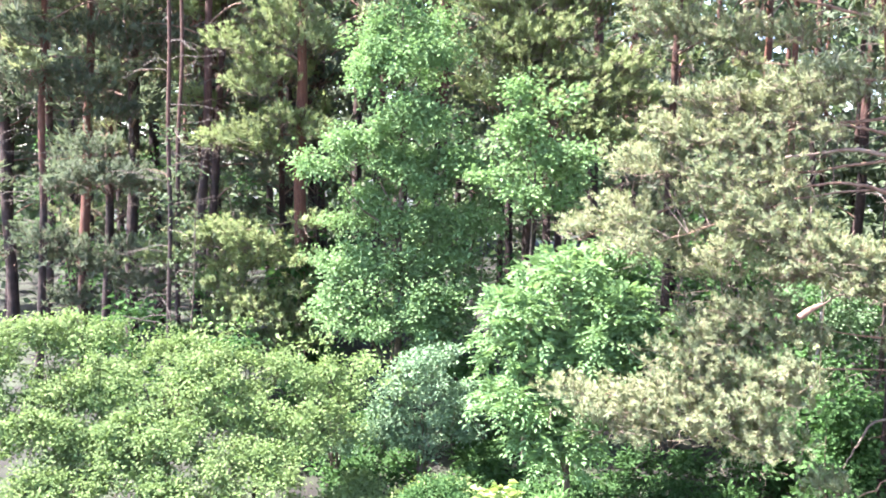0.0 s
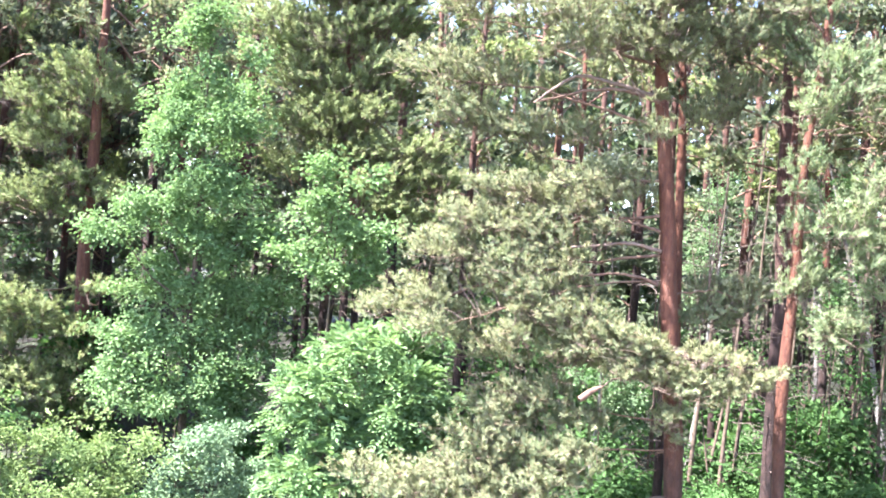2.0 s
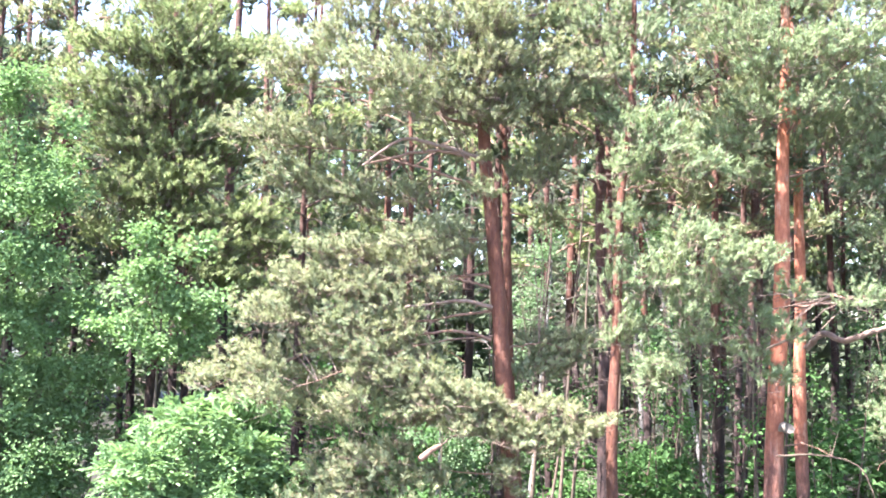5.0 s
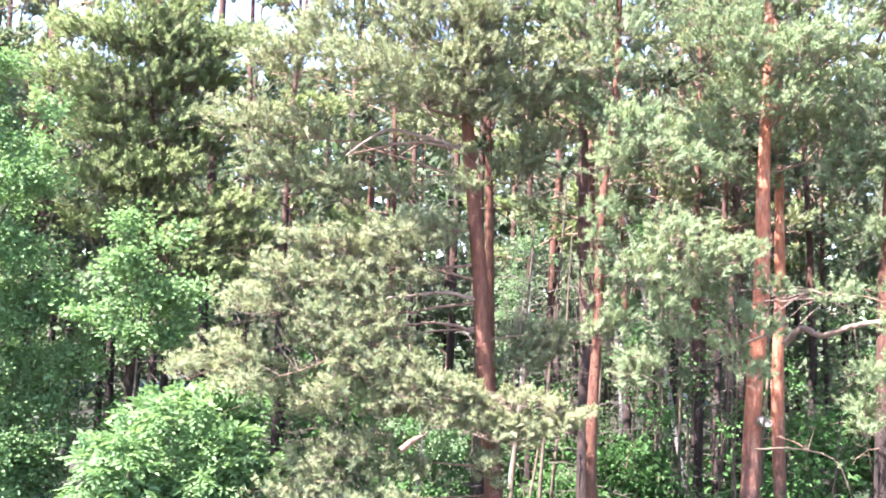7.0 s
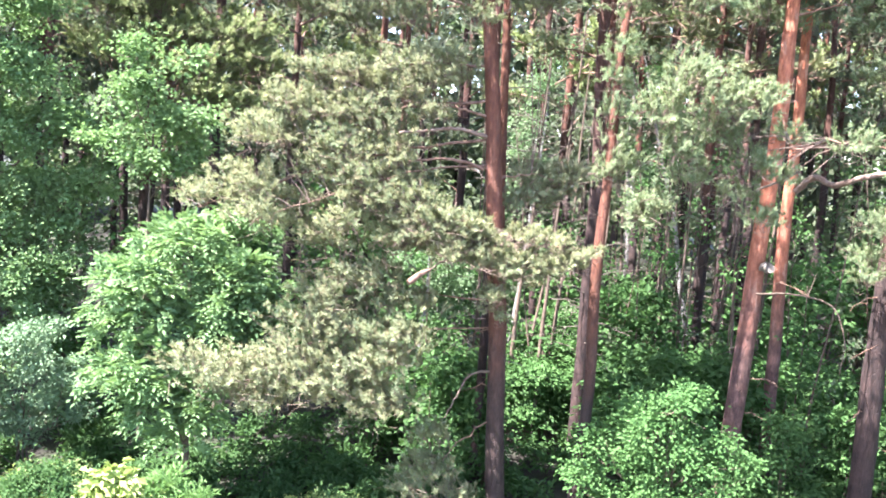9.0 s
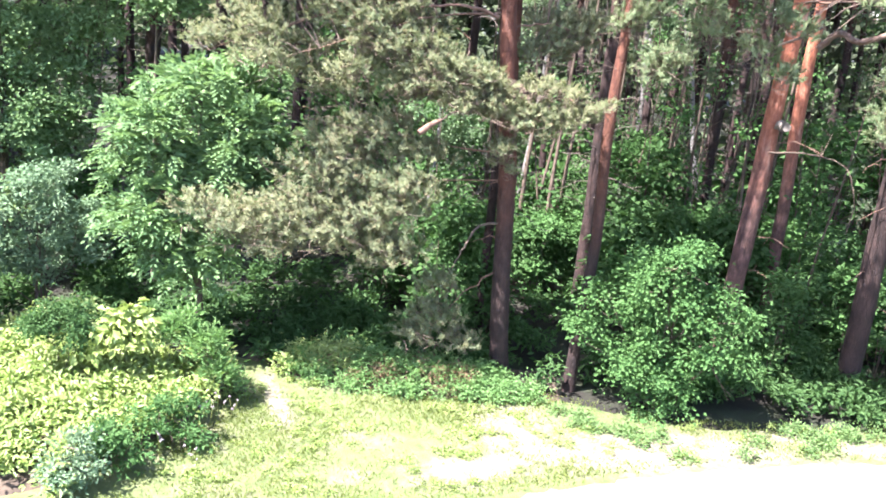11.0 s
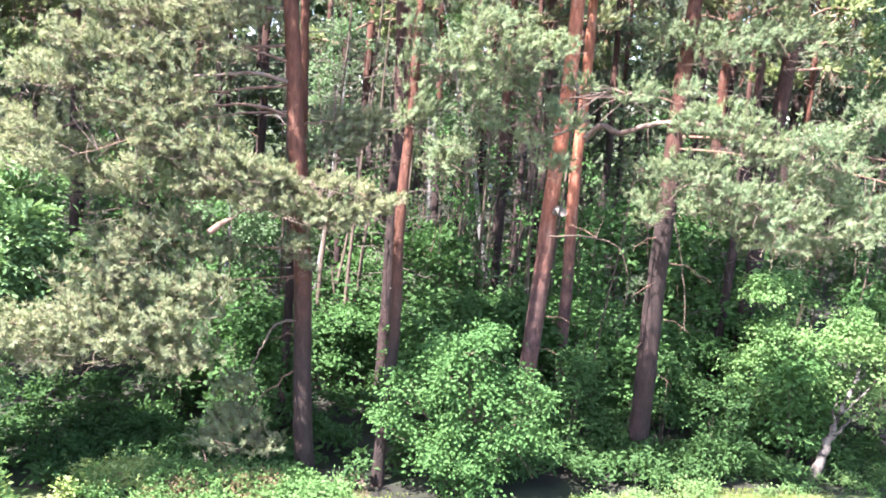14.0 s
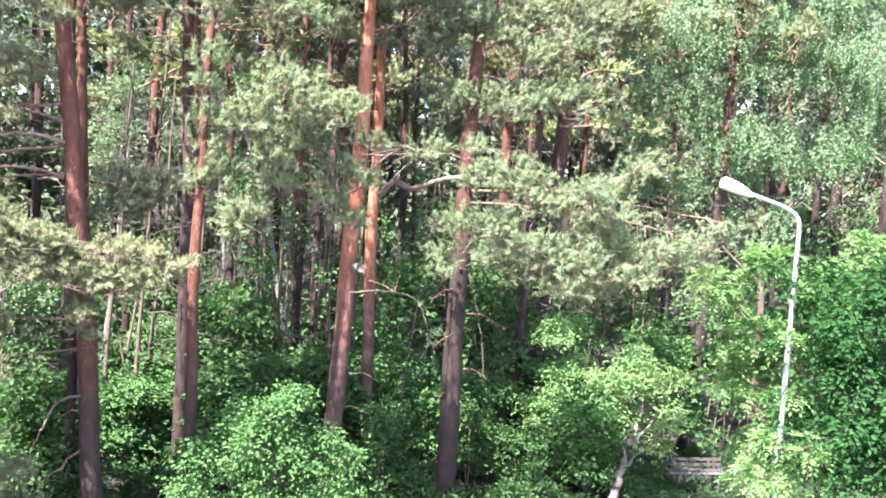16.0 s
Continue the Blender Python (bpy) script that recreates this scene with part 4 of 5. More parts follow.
# ---- pines further back ----
def crown_mesh(seed, low, high, spread, boughs, size, needle, cover=1.4, wide=0.22):
    """A pine crown in open layers, to be shared by several trees."""
    rnd.seed(seed)
    sticks, green = Heap(), Heap()
    for i in range(boughs):
        s = (i + rnd.rand()) / boughs
        z = low + (high - low) * s
        a = i * 2.4 + rnd.normal(0, 0.4)
        reach = spread * (1.0 - 0.72 * s) * rnd.uniform(0.6, 1.15)
        tip = np.array((math.cos(a) * reach, math.sin(a) * reach, z + 0.25 * reach * rnd.uniform(-0.3, 1)))
        tube(sticks, bend([(0, 0, z - 0.2), tip * (0.5, 0.5, 1) + (0, 0, 0.05), tip], 7), np.linspace(0.045, 0.012, 7), 5 if size < 0.4 else 3)
        pads = [(*tip, 0.36 + 0.3 * reach * 0.5), (*(tip * (0.62, 0.62, 1) + (0.25 * rnd.normal(), 0.25 * rnd.normal(), 0.1)), 0.34 + 0.12 * reach)]
        needles(green, sticks if size < 0.4 else Heap(), pads, (0, 0, z), size, cover, wide, k=5)
    return sticks.mesh("branchwork", LIMB), green.mesh("needles", needle)


CROWNS = [crown_mesh(21, 11.0, 20.5, 3.0, 22, 0.24, NEEDLE_GREEN, 1.2, 0.33), crown_mesh(22, 12.0, 21.5, 3.1, 22, 0.25, NEEDLE_BLUE, 1.2, 0.33), crown_mesh(23, 10.0, 20.5, 2.9, 21, 0.24, NEEDLE_OLIVE, 1.2, 0.33), crown_mesh(24, 12.0, 22.0, 3.0, 21, 0.25, NEEDLE_GREEN, 1.2, 0.33), crown_mesh(25, 15.0, 20.5, 0.9, 9, 0.3, NEEDLE_GREEN)]
LOW = [crown_mesh(28, 3.0, 12.5, 2.6, 17, 0.19, NEEDLE_BLUE, 1.0, 0.24), crown_mesh(29, 4.0, 13.0, 2.5, 16, 0.19, NEEDLE_GREEN, 1.0, 0.24)]
FINE = [crown_mesh(26, 12.5, 19.5, 2.5, 13, 0.2, NEEDLE_GREEN, 1.9, 0.28), crown_mesh(27, 12.5, 19.5, 2.4, 13, 0.21, NEEDLE_BLUE, 1.9, 0.28)]


def dead_mesh(seed, low, high, count):
    """Fans of dry grey branchlets on the bare part of a trunk."""
    rnd.seed(seed)
    h = Heap()
    for _ in range(count):
        a, z, long = rnd.uniform(0, 6.28), rnd.uniform(low, high), rnd.uniform(0.6, 1.7)
        way = np.array((math.cos(a), math.sin(a), rnd.uniform(-0.35, 0.25)))
        line = bend([(0, 0, z), way * long * 0.5 + (0, 0, z + 0.1), way * long + (0, 0, z)], 6)
        line[1:] += rnd.normal(0, 0.04, (5, 3))
        tube(h, line, np.linspace(0.014, 0.005, 6), 4, cap=False)
        for j in (2, 3, 4, 5):
            tip = line[j] + (way + rnd.normal(0, 0.6, 3)) * rnd.uniform(0.2, 0.5)
            tube(h, bend([line[j], tip], 3), np.linspace(0.007, 0.004, 3), 3, cap=False)
    return h.mesh("dry_branchwork", DRY)


DRY = plain_material("dry_grey_twigs", [(0.3, (0.055, 0.0425, 0.035)), (0.7, (0.12, 0.0975, 0.0825))], 8.0, 0.9)
DEAD = [dead_mesh(33, 2.5, 12, 26), dead_mesh(34, 3, 13, 26), dead_mesh(35, 2, 11, 24), dead_mesh(36, 2, 13, 6)]
rnd.seed(31)
BACK_PINES = [
    (-25.14, 21.38, 0.02, 0.024, 0.125),
    (-20.82, 24.3, 0.026, 0.022, 0.165),
    (-21.98, 25.95, 0.048, 0.039, 0.151),
    (-23.13, 27.59, -0.023, -0.019, 0.104),
    (-18.14, 20.0, 0.004, 0.004, 0.06),
    (-19.16, 21.77, 0.0, 0.0, 0.065),
    (-21.96, 31.01, -0.001, -0.001, 0.133),
    (-31.36, 32.27, 0.008, 0.007, 0.158),
    (-35.04, 28.23, 0.016, 0.02, 0.143),
    (-27.29, 26.45, 0.024, 0.024, 0.169),
    (-21.78, 33.55, -0.011, -0.007, 0.152),
    (-29.1, 27.44, 0.006, 0.006, 0.152),
    (3.92, 24.69, -0.015, 0.002, 0.115),
    (3.53, 23.23, -0.022, 0.003, 0.164),
    (2.82, 29.87, -0.023, 0.002, 0.115),
    (7.79, 27.93, -0.012, 0.003, 0.13),
    (8.86, 29.71, 0.008, -0.002, 0.118),
] + [
    (10.46, 32.35, -0.017, 0.005, 0.134),
    (6.44, 31.35, -0.049, 0.009, 0.127),
    (0.8, 20.98, -0.017, 0.001, 0.1),
    (13.29, 23.27, 0.017, -0.01, 0.128),
    (16.61, 30.81, -0.004, 0.002, 0.222),
    (13.97, 23.1, 0.022, -0.013, 0.244),
    (19.54, 22.77, 0.036, -0.032, 0.181),
    (22.49, 28.11, -0.002, 0.001, 0.091),
    (14.28, 35.22, -0.026, 0.011, 0.157),
    (16.43, 38.65, -0.034, 0.014, 0.12),
    (9.4, 33.71, -0.01, 0.003, 0.168),
    (9.16, 30.66, 0.031, -0.009, 0.122),
    (11.43, 36.24, -0.004, 0.001, 0.146),
    (18.69, 28.4, -0.001, 0.001, 0.108),
    (17.22, 29.32, -0.024, 0.014, 0.108),
    (-13.6, 28.8, 0.005, 0.004, 0.14),
    (-10.4, 31.5, -0.004, 0.01, 0.15),
    (-5.6, 29.2, 0.006, 0.0, 0.13),
    (-17.2, 30.6, 0.01, 0.006, 0.14),
    (-2.2, 31.8, -0.006, 0.004, 0.13),
    (5.2, 33.6, 0.004, 0.002, 0.14),
]
for i, (x, y, sx, sy, r) in enumerate(BACK_PINES):
    root = thing("pine_tree", (x, y, 0), "tall pine with bare reddish trunk inside the wood", "pine tree", "pines inside the wood")
    tall = 20.5 + rnd.uniform(-1, 1)
    _, line = trunk_part(root, tall, (sx, sy), r, BARK_DULL if r < 0.1 or i % 3 else BARK_MID, "", 0.05, 10)
    limbs, green = CROWNS[i % 4] if r > 0.07 else CROWNS[4]
    top = on_trunk(line, 14)
    holder = tagged(part("branchwork", limbs, LIMB, root), kind="stuff")
    holder.location = (top[0], top[1], 0)
    holder.rotation_euler = (0, 0, rnd.uniform(0, 6.28))
    tagged(part("needles", green, None, holder), kind="stuff")
    if i < 12 and y > 25.5:
        lower = tagged(part("branchwork", LOW[i % 2][0], LIMB, root), kind="stuff")
        lower.location, lower.rotation_euler = (*on_trunk(line, 8)[:2], 0), (0, 0, rnd.uniform(0, 6.28))
        tagged(part("needles", LOW[i % 2][1], None, lower), kind="stuff")
    dead = tagged(part("dry_branchwork", DEAD[i % 3], None, root), kind="stuff")
    dead.rotation_euler = (0, 0, rnd.uniform(0, 6.28))
    for _ in range(3):
        a = rnd.uniform(0, 6.28)
        snag(root, line, rnd.uniform(3, 9), (math.cos(a), math.sin(a), rnd.uniform(-0.2, 0.3)), rnd.uniform(0.4, 1.1), 0.014)

# the hidden rear halves of the near crowns
for i, (owner, x, y) in enumerate(NEAR):
    if i < 2:
        continue
    limbs, green = FINE[i % 2] if i < 5 else CROWNS[(i + 1) % 4]
    holder = tagged(part("branchwork", limbs, LIMB, owner), kind="stuff")
    holder.location, holder.rotation_euler = (x, y, -0.5), (0, 0, 1.3 * i)
    tagged(part("needles", green, None, holder), kind="stuff")

# birches inside the wood
for x, y, sx, sy, r, tall in [(8.55, 29.81, -0.24, 0.061, 0.089, 12), (1.91, 27.94, 0.047, -0.003, 0.063, 11), (6.96, 35.32, -0.038, 0.007, 0.091, 14), (-0.88, 24.98, 0.012, 0.0, 0.056, 5.5), (7.25, 37.3, -0.008, 0.001, 0.085, 14)]:
    root = thing("birch_tree", (x, y, 0), "slender white birch stem among the pines", "birch tree", "birches inside the wood")
    _, line = trunk_part(root, tall, (sx, sy), r, BIRCH, "", 0.08, 10)
    g = Heap()
    leafy(g, [(*(on_trunk(line, z) + (rnd.normal(0, 0.5), rnd.normal(0, 0.5), 0)), 0.8) for z in np.linspace(tall * 0.62, tall, 5)], 0.1, 1.2, 0.7)
    part("crown", g, LEAF_BIRCH, root)

# ---- broadleaf trees and shrubs ----
leaf_tree("aspen_tree", (-11.7, 22.3, 0), [(-11.86, 22.01, 11.97, 0.88), (-12.66, 21.56, 11.33, 0.88), (-11.01, 22.45, 10.93, 1.04), (-11.97, 21.95, 10.28, 1.03), (-11.25, 22.32, 9.22, 1.19), (-12.61, 21.59, 8.09, 1.11), (-13.67, 20.93, 8.05, 0.63), (-11.5, 22.2, 7.49, 1.27), (-10.09, 22.88, 8, 0.87), (-12.45, 21.68, 6.36, 1.19), (-10.9, 22.5, 6.08, 1.19), (-9.75, 23.02, 6.43, 0.87), (-13.11, 21.29, 5.23, 0.88), (-11.87, 22, 4.78, 1.28), (-10.3, 22.78, 4.82, 1.2), (-12.82, 21.46, 3.63, 1.05), (-11.42, 22.24, 3.33, 1.21), (-10.11, 22.86, 3.2, 0.89), (-11.88, 22, 13.04, 0.73), (-11.83, 22.03, 13.79, 0.57)], LEAF_ASPEN, TWIG, 0.13, "tall pale-green aspen with loose sprays of leaves", "tree", 0.105, 3.1, 0.8)
leaf_tree("aspen_tree", (-7.5, 21.3, 0), [(-7.69, 21.15, 9.72, 0.57), (-7.78, 21.11, 8.6, 0.86), (-6.84, 21.44, 8.06, 0.78), (-8.02, 21.02, 7.61, 0.64), (-6.68, 21.49, 7.37, 0.64), (-7.47, 21.22, 7.06, 0.57), (-6.31, 21.6, 8.36, 0.43)], LEAF_ASPEN, TWIG, 0.08, "young aspen with thin open crown among the pines", "tree", 0.12, 3.2, 0.8)
leaf_tree("ash_tree", (-5.7, 19.3, 0), sloped([(-5.8, 18.93, 5.44, 0.95), (-6.61, 18.66, 4.64, 0.89), (-5.06, 19.14, 4.6, 1.02), (-6.94, 18.55, 3.73, 0.77), (-5.74, 18.95, 3.54, 1.16), (-4.43, 19.3, 3.88, 0.7), (-6.9, 18.56, 2.69, 0.65), (-6.17, 18.81, 2.34, 0.72), (-5.78, 18.94, 1.45, 0.45), (-4.48, 19.29, 4.88, 0.64), (-3.99, 19.39, 4.54, 0.51), (-4.99, 19.16, 2.82, 0.65), (-6.35, 18.75, 3.1, 0.75), (-5.3, 19.06, 2.05, 0.6), (-6.5, 18.7, 2.0, 0.5)], 6.0, 0.09), LEAF_ASH, TWIG, 0.09, "small bright-green tree with large drooping compound leaves", "tree", 0.15, 4.8, 0.45, 0.4, 0.2, style="pinnate")
leaf_tree("silvery_shrub", (-9.5, 19.5, 0), [(-9.55, 19.26, 2.73, 0.91), (-10.15, 18.96, 1.87, 0.85), (-8.9, 19.57, 1.89, 0.85), (-10.62, 18.69, 1.15, 0.72), (-9.51, 19.28, 1.02, 0.86), (-8.5, 19.75, 1.34, 0.57)], LEAF_GREY, TWIG, 0.04, "rounded shrub with silvery grey-green leaves", "shrub", 0.095, 2.9, 0.6, 0.1, 0.13, 5)
for base, spec in (((-16.4, 14.8, 0), [(-16.88, 14.11, 3.66, 0.99), (-16.17, 14.92, 3.87, 0.85), (-16.81, 14.19, 2.35, 1.15), (-15.93, 15.18, 2.51, 1.15), (-16.83, 14.17, 1.02, 1.02), (-16.11, 14.99, 1.17, 0.88), (-16.83, 14.16, 0.09, 0.81), (-16.11, 14.98, 0.08, 0.67)]), ((-14.5, 15.9, 0), [(-14.69, 15.7, 3.23, 0.91), (-14.51, 15.87, 2, 1.06), (-15.15, 15.26, 1.39, 0.86), (-13.93, 16.37, 3.05, 0.77), (-13.93, 16.38, 1.96, 0.85), (-14.13, 16.21, 0.87, 0.57), (-15.06, 15.34, 0.43, 0.72), (-14.42, 15.95, 0.07, 0.51)]), ((-12.7, 17.1, 0), [(-13.04, 16.71, 2.82, 0.9), (-13.14, 16.64, 1.6, 0.91), (-12.2, 17.34, 2.8, 0.9), (-12.19, 17.35, 1.55, 0.84), (-12.61, 17.04, 0.74, 0.64), (-13.24, 16.56, 0.5, 0.57), (-11.96, 17.51, 0.43, 0.5)]), ((-11.6, 18.8, 0), [(-11.73, 18.61, 2.44, 0.72), (-12.07, 18.39, 1.58, 0.73), (-11.4, 18.8, 2.7, 0.45), (-11.13, 18.98, 2.01, 0.51)]), ((-17.6, 13.0, 0), [(-17.52, 13.31, 3.48, 1.14), (-17.6, 13.2, 1.95, 1.3), (-18.16, 12.42, 3.07, 1.29)])):
    leaf_tree("hedge_shrub", base, sloped(spec + [(x, y, max(0.15, z - 0.75), 0.8 * r) for x, y, z, r in spec if z < 2.4], 4.2, 0.16), LEAF_HEDGE, TWIG, 0.05, "large spreading shrub with pale sunlit leaves", "shrub", 0.09, 2.3, 0.6, 0.05, 0.13, 5, group="shrubs in a row", back=0.1)
leaf_tree("hazel_shrub", (4.6, 17.7, 0), [(4.34, 17.60, 2.11, 0.91), (3.43, 17.80, 1.94, 0.65), (5.10, 17.40, 2.26, 0.91), (4.71, 17.51, 1.16, 1.07), (3.82, 17.72, 0.85, 0.84), (5.67, 17.22, 1.20, 0.70), (4.38, 17.59, 0.24, 0.67), (4.94, 17.44, 3.22, 0.69), (5.05, 17.41, 0.46, 0.60), (4.22, 17.63, 2.84, 0.70), (3.15, 17.85, 1.38, 0.48), (5.61, 17.22, 2.03, 0.55)], LEAF_HAZEL, TWIG, 0.035, "broad leafy shrub at the foot of the pines", "shrub", 0.095, 2.5, 0.72, 0.15, 0.17, 6)
leaf_tree("young_maple", (13.6, 20.6, 0), [(13.29, 20.58, 4.13, 0.71), (13.49, 20.45, 2.89, 0.87), (12.9, 20.83, 1.88, 0.8), (14.37, 19.84, 2.85, 0.79), (14.07, 20.06, 1.7, 0.88), (14.69, 19.61, 3.67, 0.55), (13.21, 20.63, 0.96, 0.73)], LEAF_MAPLE, TWIG, 0.04, "young fresh-green broadleaf tree at the wood's edge", "tree", 0.10, 2.8, 0.6, 0.3, 0.17, 3)
leaf_tree("leaning_birch", (13.6, 18.5, 0), [(14.67, 19, 3.03, 0.62), (15.05, 18.69, 2.33, 0.63), (14.5, 19.13, 1.94, 0.55), (15.34, 18.46, 3.13, 0.54), (14.87, 18.84, 1.54, 0.47)], LEAF_YELLOW, OLD_BIRCH, 0.14, "leaning birch with yellow-green sprays", "birch tree", 0.11, 2.4, 0.7, 0.25, 0.2, slope=(0.1, -0.06), back=0)
leaf_tree("maple_tree", (15.9, 13.6, 0), [(14.56, 15.82, 6.02, 0.68), (15.06, 15.35, 6.61, 0.68), (14.8, 15.6, 5.01, 0.69), (15.21, 15.2, 4.03, 0.76), (14.68, 15.71, 3.93, 0.49), (16.06, 14.3, 6.24, 0.82), (16.54, 13.74, 6.93, 0.75), (16.05, 14.3, 4.97, 0.83), (15.56, 14.83, 5.13, 0.62), (15.89, 14.48, 3.65, 0.7), (15.52, 14.88, 3.05, 0.63), (13.83, 12.44, 2.8, 0.55), (14.99, 15.41, 1.73, 0.5), (14.67, 15.72, 2.59, 0.42), (16.44, 13.85, 6.05, 0.68), (13.62, 12.95, 3.34, 0.27), (13.64, 12.94, 4.37, 0.18), (13.34, 12.96, 2.67, 0.43), (13.76, 12.51, 3.35, 0.36), (13.62, 12.96, 5.38, 0.17)], LEAF_MAPLE, TWIG, 0.1, "bright yellow-green maple beside the street lamp", "tree", 0.12, 3.0, 0.42, 0.5, 0.18, 2, back=0, style="pinnate")
leaf_tree("shade_dark_maple", (17.6, 12.2, 0), [(14.38, 11.8, 5.69, 0.77), (14.19, 12.02, 4.56, 0.72), (14.24, 11.97, 3.7, 0.85), (14.17, 12.05, 2.68, 0.74), (14.64, 11.47, 3.05, 0.85), (14.9, 11.13, 4.75, 1.02), (14.82, 11.24, 6.21, 1.01), (14.85, 11.19, 3.45, 0.97), (14.49, 11.66, 4.85, 0.72)], LEAF_SHADE_DARK, TWIG, 0.09, "broadleaf tree by the lamp, shade put into its dark green leaves", "tree", 0.13, 2.6, 0.6, 0.3, 0.2)
leaf_tree("birch_tree", (21.3, 21.6, 0), [(19.43, 22.86, 11.33, 1.53), (20.65, 21.76, 12.27, 1.54), (21.78, 20.63, 12.8, 1.54), (22.67, 19.64, 11.96, 1.44), (19.03, 23.19, 13.48, 1.35), (20.55, 21.85, 13.85, 1.45), (22.04, 20.36, 14, 1.45), (20.16, 22.21, 9.93, 1.33), (21.37, 21.05, 10.01, 1.43), (22.47, 19.88, 10.07, 1.43), (18.09, 23.93, 10.54, 0.95), (18.35, 23.73, 8.72, 0.86), (19.18, 23.07, 8.78, 0.95), (20.26, 22.13, 8.32, 1.05), (17.51, 24.36, 13.07, 1.06), (18.29, 23.78, 12.01, 1.06), (21.28, 21.14, 7.52, 0.95), (23.42, 18.75, 10.79, 1.53), (23.3, 18.9, 13.13, 1.54), (19.19, 23.06, 15.26, 1.37), (21.06, 21.37, 15.4, 1.57), (22.48, 19.86, 15.33, 1.57)], LEAF_BIRCH, TWIG, 0.15, "large birch with hanging pale-green sprays", "birch tree", 0.095, 1.5, 0.62, 0.5, 0.3, back=0.2, style="weeping")

# ---- undergrowth ----
def shrub_meshes(seed, leaf, size=0.16):
    rnd.seed(seed)
    green, lobes, stems = Heap(), [], []
    for i in range(6):
        wood = Heap()
        a = rnd.uniform(0, 6.28)
        lobes.append((0.6 * math.cos(a) * rnd.rand(), 0.6 * math.sin(a) * rnd.rand(), rnd.uniform(0.6, 2.6), rnd.uniform(0.4, 0.7)))
        tube(wood, bend([(0.05 * rnd.normal(), 0.05 * rnd.normal(), -0.1), (lobes[-1][0] * 0.6, lobes[-1][1] * 0.6, lobes[-1][2] * 0.5), lobes[-1][:3]], 7), np.linspace(0.022, 0.007, 7), 5)
        stems.append(wood.mesh("stem", TWIG))
    leafy(green, lobes, size, 1.35, 0.65, 0.2, 0.18)
    return stems, green.mesh("crown", leaf)


SHRUBS = [shrub_meshes(41, LEAF_WOOD_SHADE), shrub_meshes(42, LEAF_WOOD_SHADE), shrub_meshes(43, LEAF_HAZEL), shrub_meshes(44, LEAF_WOOD_SHADE), shrub_meshes(45, LEAF_WOOD_SHADE, 0.12), shrub_meshes(46, LEAF_HAZEL, 0.12)]
rnd.seed(51)
for i in range(100):
    b, d = radians(rnd.uniform(-7, 54) if i % 4 else rnd.uniform(-54, -7)), 23.2 + 19 * rnd.rand() ** 1.5
    d += 1.5 * (b < 0)
    x, y = d * math.sin(b), d * math.cos(b)
    if d < 26.5 and b > radians(25):
        continue
    root = thing("woodland_shrub", (x, y, -0.05), "leafy green shrub in the undergrowth of the wood", "shrub", "undergrowth shrubs")
    s = rnd.uniform(0.85, 1.5) if d < 26 else rnd.uniform(1.1, 1.9)
    root.scale, root.rotation_euler = (s, s, s * rnd.uniform(0.75, 1.15)), (0, 0, rnd.uniform(0, 6.28))
    stems, green = SHRUBS[i % 4]
    for stem in stems:
        part("stem", stem, TWIG, root)
    part("crown", green, None, root)

# Dark-leaved shrubs whose colour stands in for shade between the trunks.
for i, (x, y, s) in enumerate([(7.6, 19.5, 0.75), (8.1, 20.3, 0.95), (7.0, 21.9, 1.1), (10.6, 20.6, 0.9), (11.6, 19.5, 0.7)]):
    root = thing("woodland_shrub", (x, y, -0.05), "leafy shrub between two pine trunks, shade put into its leaf colour", "shrub", "undergrowth shrubs")
    root.scale, root.rotation_euler = (s, s, s), (0, 0, 1.7 * i)
    stems, green = SHRUBS[(0, 1, 3)[i % 3]]
    for stem in stems:
        part("stem", stem, TWIG, root)
    part("crown", green, None, root)

rnd.seed(57)
for i in range(44):
    b, d = radians(-5 + 42 * (i + rnd.rand()) / 44), rnd.uniform(21.3, 26.5)
    d += 2.2 * (b > radians(14))
    x, y = d * math.sin(b), d * math.cos(b)
    root = thing("understorey_shrub", (x, y, -0.05), "leafy green shrub with sunlit tips behind the pine trunks", "shrub", "understorey behind the first pines")
    s = rnd.uniform(0.8, 1.25)
    root.scale, root.rotation_euler = (s * 1.15, s * 1.15, s), (0, 0, rnd.uniform(0, 6.28))
    stems, green = SHRUBS[4 + i % 2]
    for stem in stems:
        part("stem", stem, TWIG, root)
    part("crown", green, None, root)

# thin saplings and whips between the trunks
def sapling_meshes(seed, leaf, tall, bark):
    rnd.seed(seed)
    wood, green = Heap(), Heap()
    line = trunk_line(tall, (rnd.normal(0, 0.06), rnd.normal(0, 0.06)), 0.12, 14)
    tube(wood, line, np.linspace(0.035, 0.008, 14), 6)
    lobes = []
    for z in np.linspace(tall * 0.25, tall, 9):
        a = rnd.uniform(0, 6.28)
        tip = on_trunk(line, z) + np.array((math.cos(a), math.sin(a), 0.3)) * rnd.uniform(0.3, 1.0)
        tube(wood, bend([on_trunk(line, z - 0.3), tip], 4), np.linspace(0.012, 0.004, 4), 4)
        lobes.append((*tip, rnd.uniform(0.25, 0.5)))
    leafy(green, lobes, 0.14, 0.65, 0.65, 0.2, 0.18)
    return wood.mesh("trunk", bark), green.mesh("crown", leaf)


WHIPS = [sapling_meshes(91, LEAF_HAZEL, 7.0, TWIG), sapling_meshes(92, LEAF_WOOD_SHADE, 5.0, TWIG), sapling_meshes(93, LEAF_WOOD_SHADE, 8.5, TWIG), sapling_meshes(94, LEAF_DEEP, 10.0, TWIG), sapling_meshes(95, LEAF_HAZEL, 6.0, TWIG)]
rnd.seed(96)
